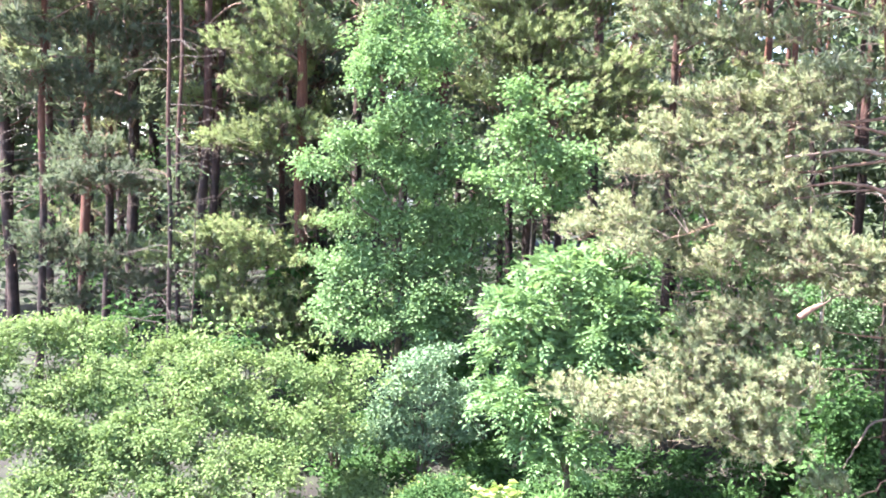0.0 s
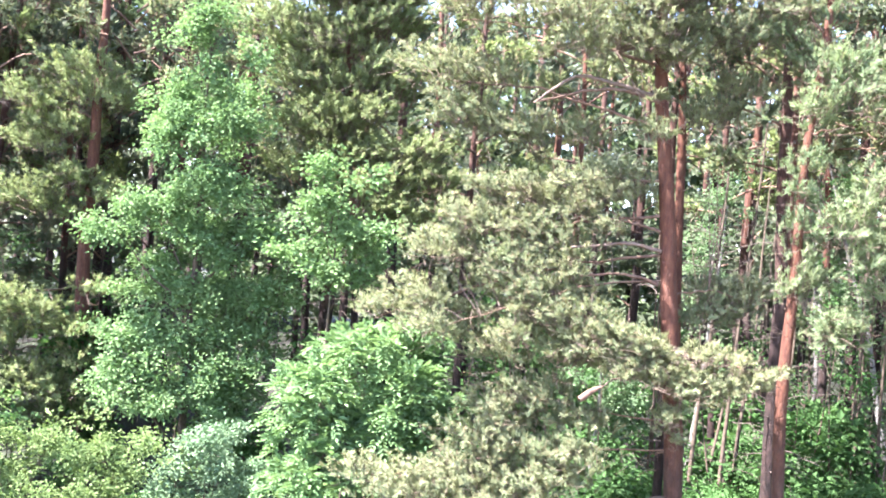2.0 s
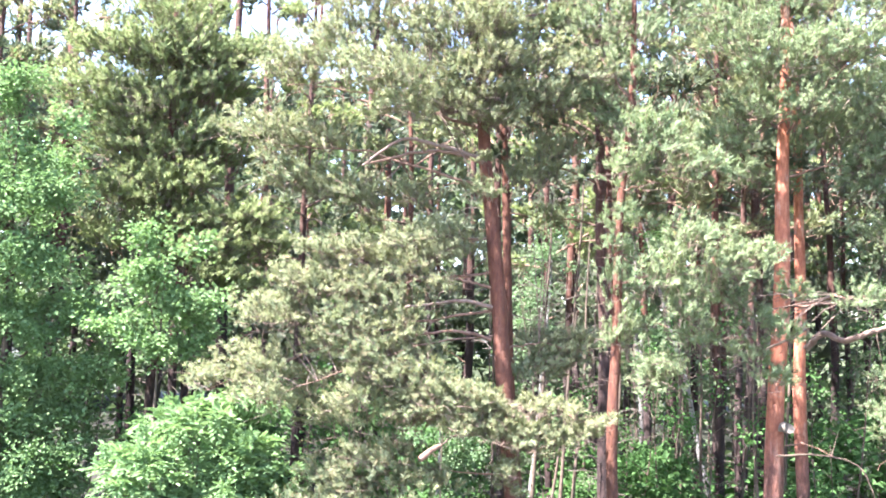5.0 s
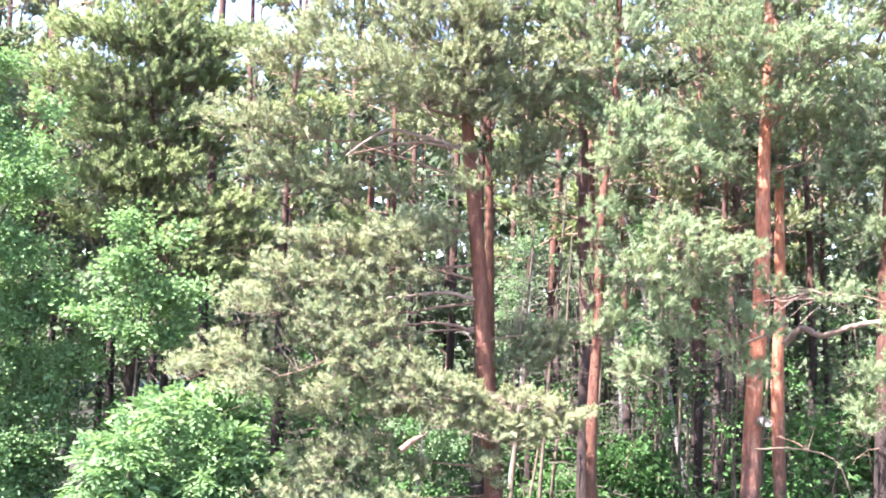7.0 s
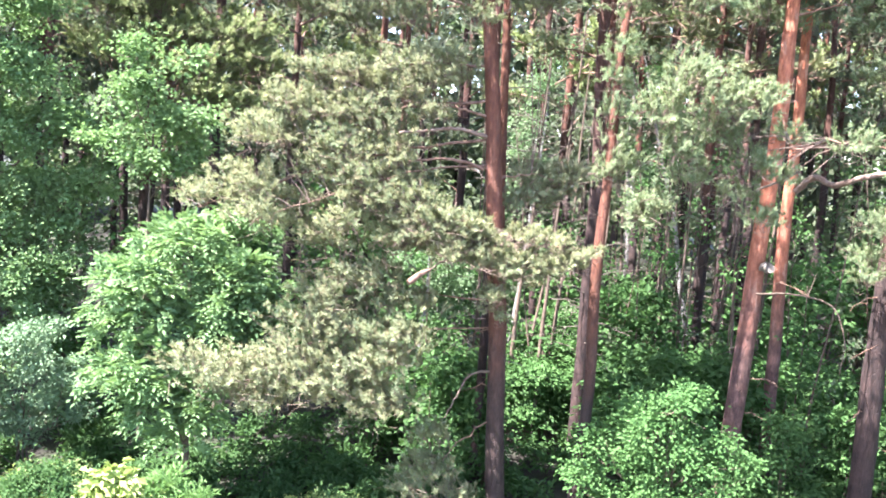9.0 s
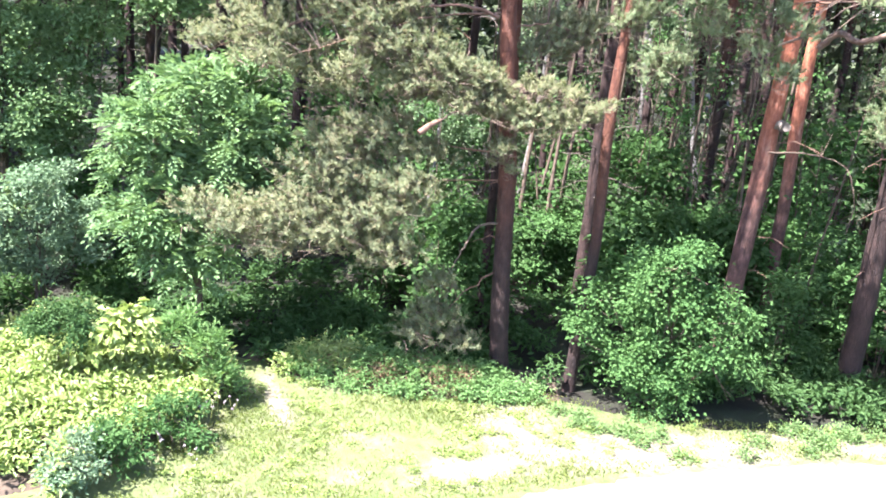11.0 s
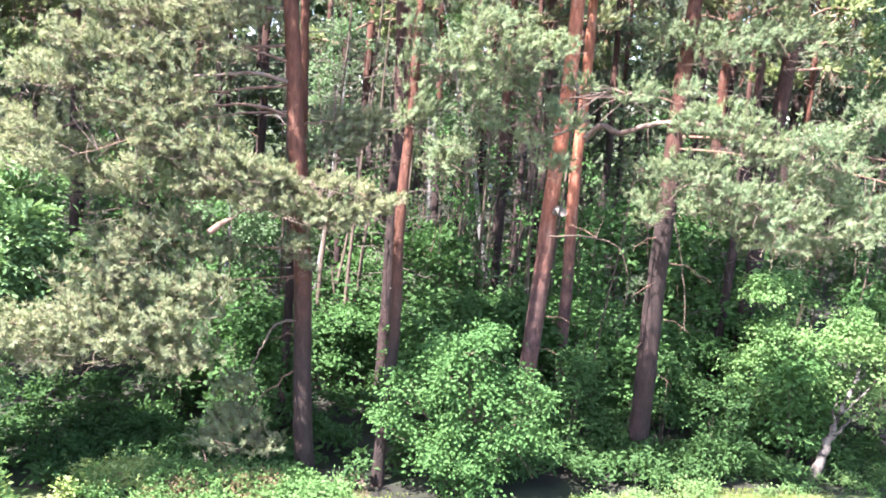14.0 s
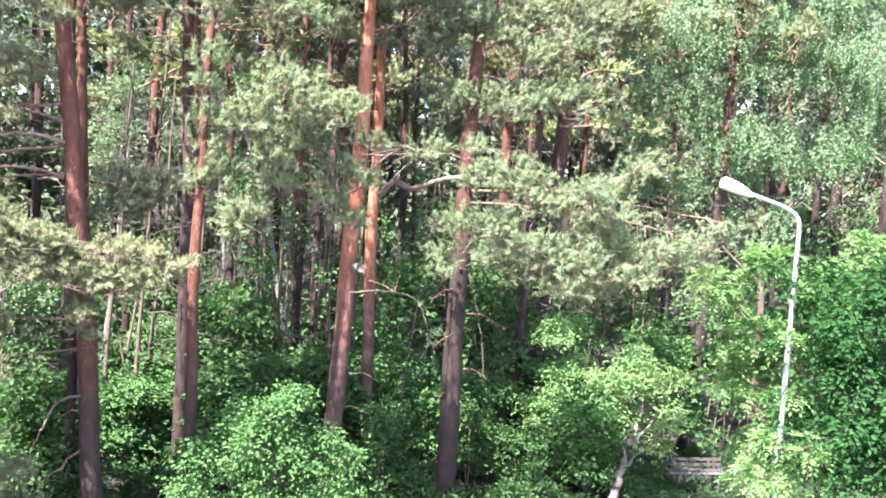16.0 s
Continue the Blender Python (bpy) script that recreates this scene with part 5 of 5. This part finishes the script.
for i in range(84):
    b, d = radians(rnd.uniform(-12, 54) if i % 8 else rnd.uniform(-54, -12)), rnd.uniform(23.5, 40)
    if d < 27 and b > radians(25):
        continue
    root = thing("sapling", (d * math.sin(b), d * math.cos(b), -0.05), "thin young broadleaf sapling between the pine trunks", "sapling", "saplings in the wood")
    root.rotation_euler, root.scale = (0, 0, rnd.uniform(0, 6.28)), (1, 1, rnd.uniform(0.8, 1.3))
    stem, green = WHIPS[i % 5]
    part("trunk", stem, None, root)
    part("crown", green, None, root)

# pines deep in the wood, and the foliage that closes the view
FAR = crown_mesh(71, 5.0, 21.0, 3.2, 15, 0.45, NEEDLE_BLUE, 1.6, 0.26), crown_mesh(72, 6.5, 22.0, 3.4, 15, 0.45, NEEDLE_BLUE, 1.6, 0.26)
rnd.seed(62)
POLES = []
for i in range(3):
    h = Heap()
    line = trunk_line(20.5, (rnd.normal(0, 0.01), rnd.normal(0, 0.01)), 0.07, 14)
    tube(h, line, trunk_radii(line[:, 2], 20.5, 0.14 + 0.02 * i), 8)
    POLES.append(h.mesh("trunk", BARK_DULL if i else BARK_MID))
for i in range(88):
    b, d = radians(-58 + 116 * (i + rnd.rand()) / 88), 36 + 28 * rnd.rand()
    root = thing("pine_tree", (d * math.sin(b), d * math.cos(b), -0.1), "slim pine trunk deep inside the shaded wood", "pine tree", "pines deep in the wood")
    root.rotation_euler, root.scale = (0, 0, rnd.uniform(0, 6.28)), (1.3, 1.3, rnd.uniform(1.2, 1.5))
    part("trunk", POLES[i % 3], None, root)
    tagged(part("dry_branchwork", DEAD[3], None, root), kind="stuff")
    limbs, green = FAR[i % 2]
    holder = tagged(part("branchwork", limbs, None, root), kind="stuff")
    tagged(part("needles", green, None, holder), kind="stuff")
rnd.seed(63)
STEMS = []
for i in range(4):
    h = Heap()
    line = trunk_line(11.0 + i, (rnd.normal(0, 0.03), rnd.normal(0, 0.03)), 0.07, 18)
    tube(h, line, np.linspace(0.055 + 0.008 * i, 0.02, 18), 7, 0.05)
    STEMS.append(h.mesh("trunk", TWIG))
for i in range(22):
    b, d = radians(1 + 18 * (i + rnd.rand()) / 22), rnd.uniform(24.5, 38)
    root = thing("dead_pole", (d * math.sin(b), d * math.cos(b), -0.1), "thin bare grey-brown pole with dry side twigs in the wood", "dead tree", "thin bare stems in the wood")
    root.rotation_euler, root.scale = (rnd.normal(0, 0.03), rnd.normal(0, 0.03), rnd.uniform(0, 6.28)), (1, 1, rnd.uniform(0.6, 1.1))
    part("trunk", STEMS[i % 4], None, root)
    tagged(part("dry_branchwork", DEAD[3], None, root), kind="stuff")
rnd.seed(61)
h = Heap()
for i in range(230):
    b, d = radians(-62 + 124 * (i + rnd.rand()) / 230), rnd.uniform(50, 82)
    x, y = d * math.sin(b), d * math.cos(b)
    leafy(h, [(x, y, rnd.uniform(0.3, 5), rnd.uniform(1.6, 2.6)), (x + rnd.normal(), y + 3, rnd.uniform(4, 13), rnd.uniform(1.8, 2.8)), (x, y + 6, rnd.uniform(12, 21), rnd.uniform(1.6, 2.6))], 0.8, 0.6, 0.55, 0.1, 0.6, 0.85)
for i in range(230):
    b, d = radians(-66 + 132 * (i + rnd.rand()) / 230), rnd.uniform(84, 105)
    x, y = d * math.sin(b), d * math.cos(b)
    leafy(h, [(x + rnd.normal(), y + rnd.normal(), z + rnd.normal(), rnd.uniform(2.6, 3.6)) for z in (2, 7, 12, 17.5, 23, 28)], 1.8, 1.15, 0.55, 0.1, 0.9, 0.95)
tagged(new("distant_wood", h.mesh("distant_wood", LEAF_DEEP)), "dense green foliage of the deeper wood", "trees", "", "stuff")

big_pine("pine_tree", (1.24, 20.56), (-0.0463, 0.0023), 17.5, 0.118, BARK_LOW, "slim red-barked pine close behind a stouter leaning one", [], NEEDLE_GREEN, wobble=0.02)


# ---- street lamp and bench ----
STEEL = plain_material("galvanised_steel", [(0.3, (0.3, 0.325, 0.355)), (0.7, (0.38, 0.405, 0.435))], 4.0, 0.45, 0.1, 60.0, 0.6)
HOUSING = plain_material("white_lamp_housing", [(0.3, (0.74, 0.74, 0.73)), (0.7, (0.82, 0.82, 0.81))], 4.0, 0.4)
GLASSY = plain_material("lamp_lens", [(0.3, (0.55, 0.56, 0.55)), (0.7, (0.66, 0.67, 0.66))], 5.0, 0.2)
# Both bench woods are lowered in colour to stand in for tree shade.
BOARD = plain_material("shade_dark_bench_wood", [(0.3, (0.0297, 0.0229, 0.0203)), (0.7, (0.0486, 0.0393, 0.0351))], 6.0, 0.8, 0.4, 40.0, stretch=(0.2, 1, 1))
PALE = plain_material("shade_dulled_pale_wood", [(0.3, (0.095, 0.093, 0.093)), (0.7, (0.123, 0.122, 0.122))], 6.0, 0.8, 0.4, 40.0, stretch=(0.2, 1, 1))


def box_part(name, size, at_place, material, parent, turn=(0, 0, 0), bevel=0.006, label=""):
    bm = bmesh.new()
    bmesh.ops.create_cube(bm, size=1.0, matrix=Matrix.Diagonal((*size, 1)))
    bmesh.ops.bevel(bm, geom=bm.edges[:], offset=bevel, segments=2, affect="EDGES")
    me = bpy.data.meshes.new(name)
    bm.to_mesh(me)
    bm.free()
    me.materials.append(material)
    ob = part(name, me, material, parent, label)
    ob.location, ob.rotation_euler = at_place, turn
    return ob


def street_lamp(base, top, head, r):
    """Round steel pole that bends over into an arm, with a flat cobra-shaped head."""
    root = thing("street_lamp", base, "tall grey steel street lamp with curved arm and white head", "street lamp")
    b = np.array(base)
    top, head = np.array(top) - b, np.array(head) - b
    h = Heap()
    tube(h, [(0, 0, -0.2), (0, 0, 0.9), (0, 0, 1.0), top * (1, 1, 0.6) * (0.6, 0.6, 1), top], [r * 1.5, r * 1.5, r, r * 0.9, r * 0.72], 16)
    part("pole", h, STEEL, root)
    a = Heap()
    out = (head - top) * (1, 1, 0)
    tube(a, bend([top - (0, 0, 0.1), top + (0, 0, 0.25) + out * 0.03, top + (0, 0, (head - top)[2] * 0.62) + out * 0.26, head - out * 0.18 + (0, 0, -0.06)], 16), np.full(16, r * 0.7), 12)
    part("arm", a, STEEL, root)
    way = unit(out)
    side = np.cross(way, (0, 0, 1))
    tilt = np.array((0, 0, 0.35))
    s = Heap()
    n, m = 12, 14
    u = np.linspace(0, 1, n)
    wide = np.interp(u, [0, 0.12, 0.35, 0.75, 0.93, 1], [0.06, 0.11, 0.20, 0.24, 0.235, 0.19])
    tall = np.interp(u, [0, 0.12, 0.35, 0.75, 0.93, 1], [0.06, 0.10, 0.16, 0.19, 0.175, 0.13])
    start = head - way * 0.24 - (0, 0, 0.1)
    spine = start + (way + tilt * 0.9)[None] * (u * 0.64)[:, None]
    ang = np.linspace(0, 2 * np.pi, m, endpoint=False)
    ring = spine[:, None] + np.cos(ang)[None, :, None] * wide[:, None, None] * side + np.maximum(np.sin(ang), -0.35)[None, :, None] * tall[:, None, None] * np.array((0, 0, 1.0))
    i, j = np.meshgrid(np.arange(n - 1), np.arange(m), indexing="ij")
    k = (j + 1) % m
    s.add(ring.reshape(-1, 3), np.stack([i * m + j, i * m + k, (i + 1) * m + k, (i + 1) * m + j], -1).reshape(-1, 4), True)
    s.add(ring[-1], np.arange(m)[None].copy())
    s.add(ring[0], np.arange(m)[None].copy())
    shell = part("lamp_head", s, HOUSING, root, "white flat lamp head")
    lens = Heap()
    low = spine[3:11] - (0, 0, 0.028)
    w = wide[3:11] * 0.8
    v = np.concatenate([low + side * w[:, None], low - side * w[:, None], low - (0, 0, 0.03)])
    k = len(low)
    q = [(i, i + 1, 2 * k + i + 1, 2 * k + i) for i in range(k - 1)] + [(2 * k + i, 2 * k + i + 1, k + i + 1, k + i) for i in range(k - 1)]
    lens.add(v, q, True)
    part("lens", lens, GLASSY, shell)
    box_part("service_door", (0.10, 0.02, 0.42), (0, -r * 1.45, 0.55), STEEL, root)
    return root


street_lamp((14.08, 13.49, 0.0), (14.1, 13.48, 7.6), (13.05, 14.08, 8.35), 0.06)


def park_bench(place, turn, long):
    root = thing("park_bench", place, "wooden bench with pale seat edge, boards darkened for tree shade", "bench")
    root.rotation_euler = (0, 0, turn)
    for i in range(4):
        box_part("seat_slat", (long, 0.09, 0.035), (0, -0.18 + 0.115 * i, 0.45), PALE if i < 1 else BOARD, root)
    for i in range(2):
        box_part("back_slat", (long, 0.03, 0.09), (0, 0.27 + 0.03 * i, 0.58 + 0.14 * i), BOARD, root, (-0.2, 0, 0))
    for sx in (-1, 1):
        x = sx * (long / 2 - 0.22)
        box_part("leg", (0.07, 0.07, 0.48), (x, -0.16, 0.20), BOARD, root)
        box_part("leg", (0.07, 0.07, 0.84), (x, 0.25, 0.36), BOARD, root, (-0.12, 0, 0))
        box_part("seat_rail", (0.06, 0.46, 0.06), (x, 0.02, 0.40), BOARD, root)
    return root


park_bench((17.3, 19.5, 0.0), -0.28, 1.7)

# ---- garden bed ----
rnd.seed(81)
LEAF_CREAM = leaf_material("pale_yellow_broad_leaves", [(0.0, (0.164, 0.235, 0.0569)), (0.6, (0.25, 0.332, 0.0946)), (1.0, (0.326, 0.402, 0.163))], (0.271, 0.347, 0.114), (0.245, 0.332, 0.0632), 0.3, 0.5, 0.4)
LEAF_BED = leaf_material("bed_herb_leaves", [(0.0, (0.104, 0.173, 0.0397)), (0.5, (0.176, 0.259, 0.0591)), (0.85, (0.246, 0.328, 0.0992)), (1.0, (0.339, 0.391, 0.172))], (0.261, 0.328, 0.105), (0.221, 0.346, 0.0529), 0.3, 0.5, 0.4, 1.3)
LEAF_RUSSET = leaf_material("dry_reddish_leaves", [(0.0, (0.10, 0.055, 0.035)), (0.5, (0.15, 0.10, 0.06)), (1.0, (0.19, 0.16, 0.09))], (0.17, 0.13, 0.07), (0.18, 0.14, 0.06), 0.3, 0.6, 0.2)
PETAL = plain_material("pale_pink_petals", [(0.3, (0.256, 0.206, 0.227)), (0.7, (0.322, 0.289, 0.297))], 5.0, 0.6)
GRASS = leaf_material("grass_blades", [(0.0, (0.065, 0.102, 0.0184)), (0.5, (0.103, 0.151, 0.0312)), (0.8, (0.144, 0.185, 0.0475)), (1.0, (0.204, 0.205, 0.081))], (0.158, 0.185, 0.0548), (0.139, 0.205, 0.0293), 0.3, 0.6, 0.2, 0.42)

outline_sheet("flower_bed", [(-9.6, 17.6), (-7.5, 18.0), (-5.4, 17.9), (-4.1, 17.2)], [(-9.4, 11.5), (-7.4, 11.6), (-6.0, 12.3), (-4.6, 14.8)], 0.10, 0.12, SOIL, "dark garden soil of a planted bed", "flower bed", 30, 24)


def low_cover(name, spots, leaf, size, cover, label, category, kind="stuff", clump=0.12, aspect=0.5):
    g = Heap()
    leafy(g, spots, size, cover, aspect, 0.0, clump, 0.6, 1.2)
    return tagged(new(name, g.mesh(name, leaf)), label, category, "", kind)


spots = []
while len(spots) < 125:
    u, w = rnd.rand(), rnd.rand()
    x, y = -9.2 + 4.9 * u, 12.2 + 5.2 * w
    if x < -4.2 - max(0.0, 15.2 - y) * 0.55:
        spots.append((x, y, 0.3 + 0.14 * rnd.rand(), rnd.uniform(0.34, 0.55)))
low_cover("yellow_ground_cover", spots, LEAF_BED, 0.13, 1.9, "low yellow-green leafy plants filling the bed", "plants")


def bed_plant(name, lobes, leaf, size, cover, label, category, aspect=0.5, clump=0.12, droop=0.0, stems=5):
    c = np.mean([p[:2] for p in lobes], axis=0)
    return leaf_tree(name, (c[0], c[1], 0.1), lobes, leaf, TWIG, 0.012, label, category, size, cover, aspect, droop, clump, stems, back=0, group="plants in the bed")


bed_plant("pale_broadleaf_plant", [(-6.32, 15.67, 1.51, 0.34), (-5.87, 15.85, 1.49, 0.34), (-6.59, 15.56, 1.13, 0.25), (-6.1, 15.76, 1.22, 0.29)], LEAF_CREAM, 0.22, 5.5, "clump of large pale yellow leaves at the back of the bed", "plant", 0.62, 0.16, 0.3)
bed_plant("green_herb_clump", [(-5.48, 16.09, 1.38, 0.32), (-5.23, 16.17, 1.15, 0.33), (-5.09, 16.22, 1.49, 0.25)], LEAF_MAPLE, 0.15, 3.0, "upright fresh-green leafy clump in the bed", "plant", 0.22, 0.12, -0.5, 7)
bed_plant("green_herb_clump", [(-4.46, 15.78, 0.92, 0.4), (-4.2, 15.85, 0.57, 0.32), (-4.61, 15.74, 1.15, 0.32), (-4.05, 15.89, 0.33, 0.21)], LEAF_MAPLE, 0.15, 3.0, "tall green clump at the corner of the bed", "plant", 0.22, 0.12, -0.5, 7)
bed_plant("dark_bed_shrub", [(-7.14, 15.65, 1.49, 0.47), (-6.89, 15.76, 1.25, 0.41), (-7.52, 15.47, 1.4, 0.53)], LEAF_WOOD_SHADE, 0.09, 3.0, "dense dark-green bush behind the bed", "shrub")
bed_plant("bluish_bed_plant", [(-4.65, 13.84, 0.68, 0.36), (-4.3, 13.95, 0.61, 0.29), (-4.34, 13.94, 0.29, 0.29)], LEAF_HAZEL, 0.09, 2.8, "bluish-green rounded plant at the bed's edge", "plant")
bed_plant("bluish_bed_plant", [(-5.25, 12.87, 0.6, 0.38), (-5.06, 12.95, 0.38, 0.28), (-5.44, 12.79, 0.62, 0.3)], LEAF_HAZEL, 0.09, 2.8, "bluish-green rounded plant beside the lawn", "plant")
bed_plant("bluish_bed_plant", [(-5.72, 12.34, 0.64, 0.37), (-5.93, 12.24, 0.39, 0.4), (-5.61, 12.39, 0.29, 0.25)], LEAF_GREY, 0.09, 2.8, "grey-green bushy plant at the bed's near corner", "plant")
for (x, y, z, r) in [(-4.09, 15.06, 0.59, 0.11), (-4.17, 14.82, 0.56, 0.11), (-4.56, 13.45, 0.63, 0.1), (-3.84, 15.33, 0.44, 0.11), (-6.54, 13.94, 0.64, 0.11), (-3.97, 13.43, 0.44, 0.1)]:
    root = thing("flower_cluster", (x, y, 0.1), "small cluster of pale pink flowers in the bed", "flowers", "flowers in the bed")
    stalk, bloom = Heap(), Heap()
    for _ in range(5):
        tip = np.array((rnd.normal(0, 0.1), rnd.normal(0, 0.1), z - 0.22 + rnd.normal(0, 0.05)))
        tube(stalk, bend([(tip[0] * 0.3, tip[1] * 0.3, -0.1), tip], 4), np.full(4, 0.005), 4)
        d = ball(7)
        leaves(bloom, np.repeat(tip[None], 7, 0), d, ball(7), 0.034, 0.03)
    tagged(part("stalks", stalk, GRASS, root), kind="stuff")
    tagged(part("petals", bloom, PETAL, root), kind="stuff")

# ---- weeds along the wood's edge, and grass ----
def verge(name, count, place, leaf, size, label, low=0.05, high=0.22, big=0.42, cover=1.8):
    rows = []
    for _ in range(count):
        x, y = place()
        rows.append((x, y, rnd.uniform(low, high), rnd.uniform(0.22, big)))
    low_cover(name, rows, leaf, size, cover, label, "weeds", "stuff", 0.1, 0.5)


def mound(x, y):
    """A low bank between the lawn and the first pines."""
    return 0.4 * np.exp(-((y - 17.95 + 0.05 * x) / 0.62) ** 2) / (1 + np.exp(-3.0 * (x + 3.3))) / (1 + np.exp(2.2 * (x - 1.2)))


def along(line, spread):
    p = bend([(*q, 0) for q in line], 80)
    def pick():
        q = p[rnd.randint(80)]
        return q[0] + rnd.normal(0, 0.15), q[1] + rnd.normal(0, spread)
    return pick


sheet("weedy_bank", np.linspace(-4.3, 2.6, 48), np.linspace(16.6, 19.2, 22), lambda x, y: mound(x, y) - 0.04 + 0.25 * (lumps(x, y) + 0.09), SOIL, "low bank of earth overgrown with weeds", "bank")


def bank_cover(name, count, xs, ys, leaf, size, label, big):
    rows = []
    for _ in range(count):
        x, y = rnd.uniform(*xs), rnd.uniform(*ys)
        rows.append((x, y, float(mound(x, y)) + 0.02 + 0.06 * rnd.rand(), rnd.uniform(0.14, big)))
    low_cover(name, rows, leaf, size, 1.7, label, "weeds", "stuff", 0.1, 0.5)


bank_cover("yellow_weeds", 34, (-3.5, -1.7), (17.5, 18.3), LEAF_CREAM, 0.09, "sunlit yellow-green weeds on top of the bank", 0.26)
bank_cover("green_weeds", 110, (-3.2, 2.2), (17.0, 18.2), LEAF_MAPLE, 0.085, "fresh green weeds on the slope of the bank", 0.26)
bank_cover("reddish_weeds", 22, (-2.6, 0.6), (17.2, 17.9), LEAF_RUSSET, 0.07, "reddish-brown dry weeds on the bank", 0.22)
verge("verge_weeds", 40, along([(2.6, 16.9), (4.4, 16.3), (6.6, 16.7), (9.0, 17.2), (12.0, 17.9), (16, 18.6)], 0.4), LEAF_YELLOW, 0.08, "green weeds in the verge beside the road", 0.0, 0.06, 0.3)
verge("shade_weeds", 270, lambda: (rnd.uniform(-14.5, 14.5), rnd.uniform(18.1, 24)), LEAF_WOOD_SHADE, 0.17, "green weeds under the trees, leaves coloured dark for shade", 0.05, 0.5, 0.65, 1.4)
# Dark leaves added over ground that should lie in black shade.
verge("shade_cover", 60, lambda: (rnd.uniform(-6.5, 1.0), rnd.uniform(18.6, 21.0)), LEAF_WOOD_SHADE, 0.13, "dark leaf cover added to stand for shade under the low boughs", 0.05, 0.35, 0.5, 1.4)
verge("foot_weeds", 40, lambda: (rnd.uniform(5.8, 11.5), rnd.uniform(18.3, 20.0)), LEAF_WOOD_SHADE, 0.13, "green weeds round the foot of the pines, coloured dark for shade", 0.05, 0.3, 0.5, 1.6)
verge("hedge_foot_weeds", 40, along([(-13.5, 14.6), (-11, 16.6), (-9.4, 17.6), (-7.4, 18.6)], 0.4), LEAF_HEDGE, 0.1, "low green weeds at the foot of the shrubs", 0.05, 0.6, 0.55)

rows = []
while len(rows) < 170:
    x, y = rnd.uniform(-5.2, 9.0), rnd.uniform(12.4, 17.4)
    if y > np.interp(x, [p[0] for p in ROAD_FAR], [p[1] for p in ROAD_FAR]) + 0.25 and x > -3.6 - max(0.0, 15.2 - y) * 0.55 and np.sin(x * 1.7) + np.sin(y * 2.3 + x) > -0.6:
        rows.append((x, y, 0.03, rnd.uniform(0.07, 0.17)))
low_cover("lawn_weeds", rows, LEAF_BED, 0.05, 1.5, "small clumps of weeds scattered through the lawn", "weeds", "stuff", 0.05, 0.5)
# Low weeds in a dark leaf colour that deepens the bench's shade.
verge("bench_weeds", 110, lambda: (rnd.uniform(12.5, 20.5), rnd.uniform(17.6, 22.5)), LEAF_WOOD_SHADE, 0.09, "low weeds round the bench, coloured dark for the shade there", 0.0, 0.05, 0.36, 1.0)

# pale stone at the near corner of the bed
stone = box_part("edging_stone", (0.34, 0.24, 0.26), (-5.78, 12.72, 0.14), KERB, None, (0.05, 0.04, 0.5), 0.03)
tagged(stone, "pale grey stone block at the corner of the bed", "stone")

g = Heap()
n = 150000
px, py = rnd.uniform(-6, 17, n), rnd.uniform(11.5, 18.6, n)
far_y = np.interp(px, [p[0] for p in LAWN_FAR], [p[1] for p in LAWN_FAR])
road_y = np.interp(px, [p[0] for p in ROAD_FAR], [p[1] for p in ROAD_FAR])
patch = np.sin(px * 1.1 + 1.7 * np.sin(py * 0.8)) + np.sin(py * 1.6 - px * 0.7) + 0.8 * np.sin(px * 3.7 + py * 2.9) * np.sin(py * 4.3 - px * 1.9)
bare = np.zeros(n)
for (cx, cy), (rx, ry), turn in BARE:
    c, q = math.cos(radians(turn)), math.sin(radians(turn))
    dx, dy = (px - cx) * c + (py - cy) * q, (py - cy) * c - (px - cx) * q
    bare = np.maximum(bare, 1.15 - np.hypot(dx / rx, dy / ry))
keep = (bare < rnd.normal(0.2, 0.28, n)) & (py < far_y) & (py > road_y + 0.08 * rnd.normal(0, 1, n)) & (patch + rnd.normal(0, 0.8, n) > 0.0) & (px > -4.0 - np.maximum(0, 15.2 - py) * 0.55)
px, py = px[keep], py[keep]
n = len(px)
way = unit(np.stack([rnd.normal(0, 0.6, n), rnd.normal(0, 0.6, n), np.ones(n)], 1))
leaves(g, np.stack([px, py, 0.03 + 0.25 * (lumps(px, py) + 0.09)], 1), way, ball(n), rnd.uniform(0.03, 0.10, n), 0.02)
tagged(new("grass", g.mesh("grass", GRASS)), "short sunlit grass with dry straw-coloured blades", "grass", "", "stuff")
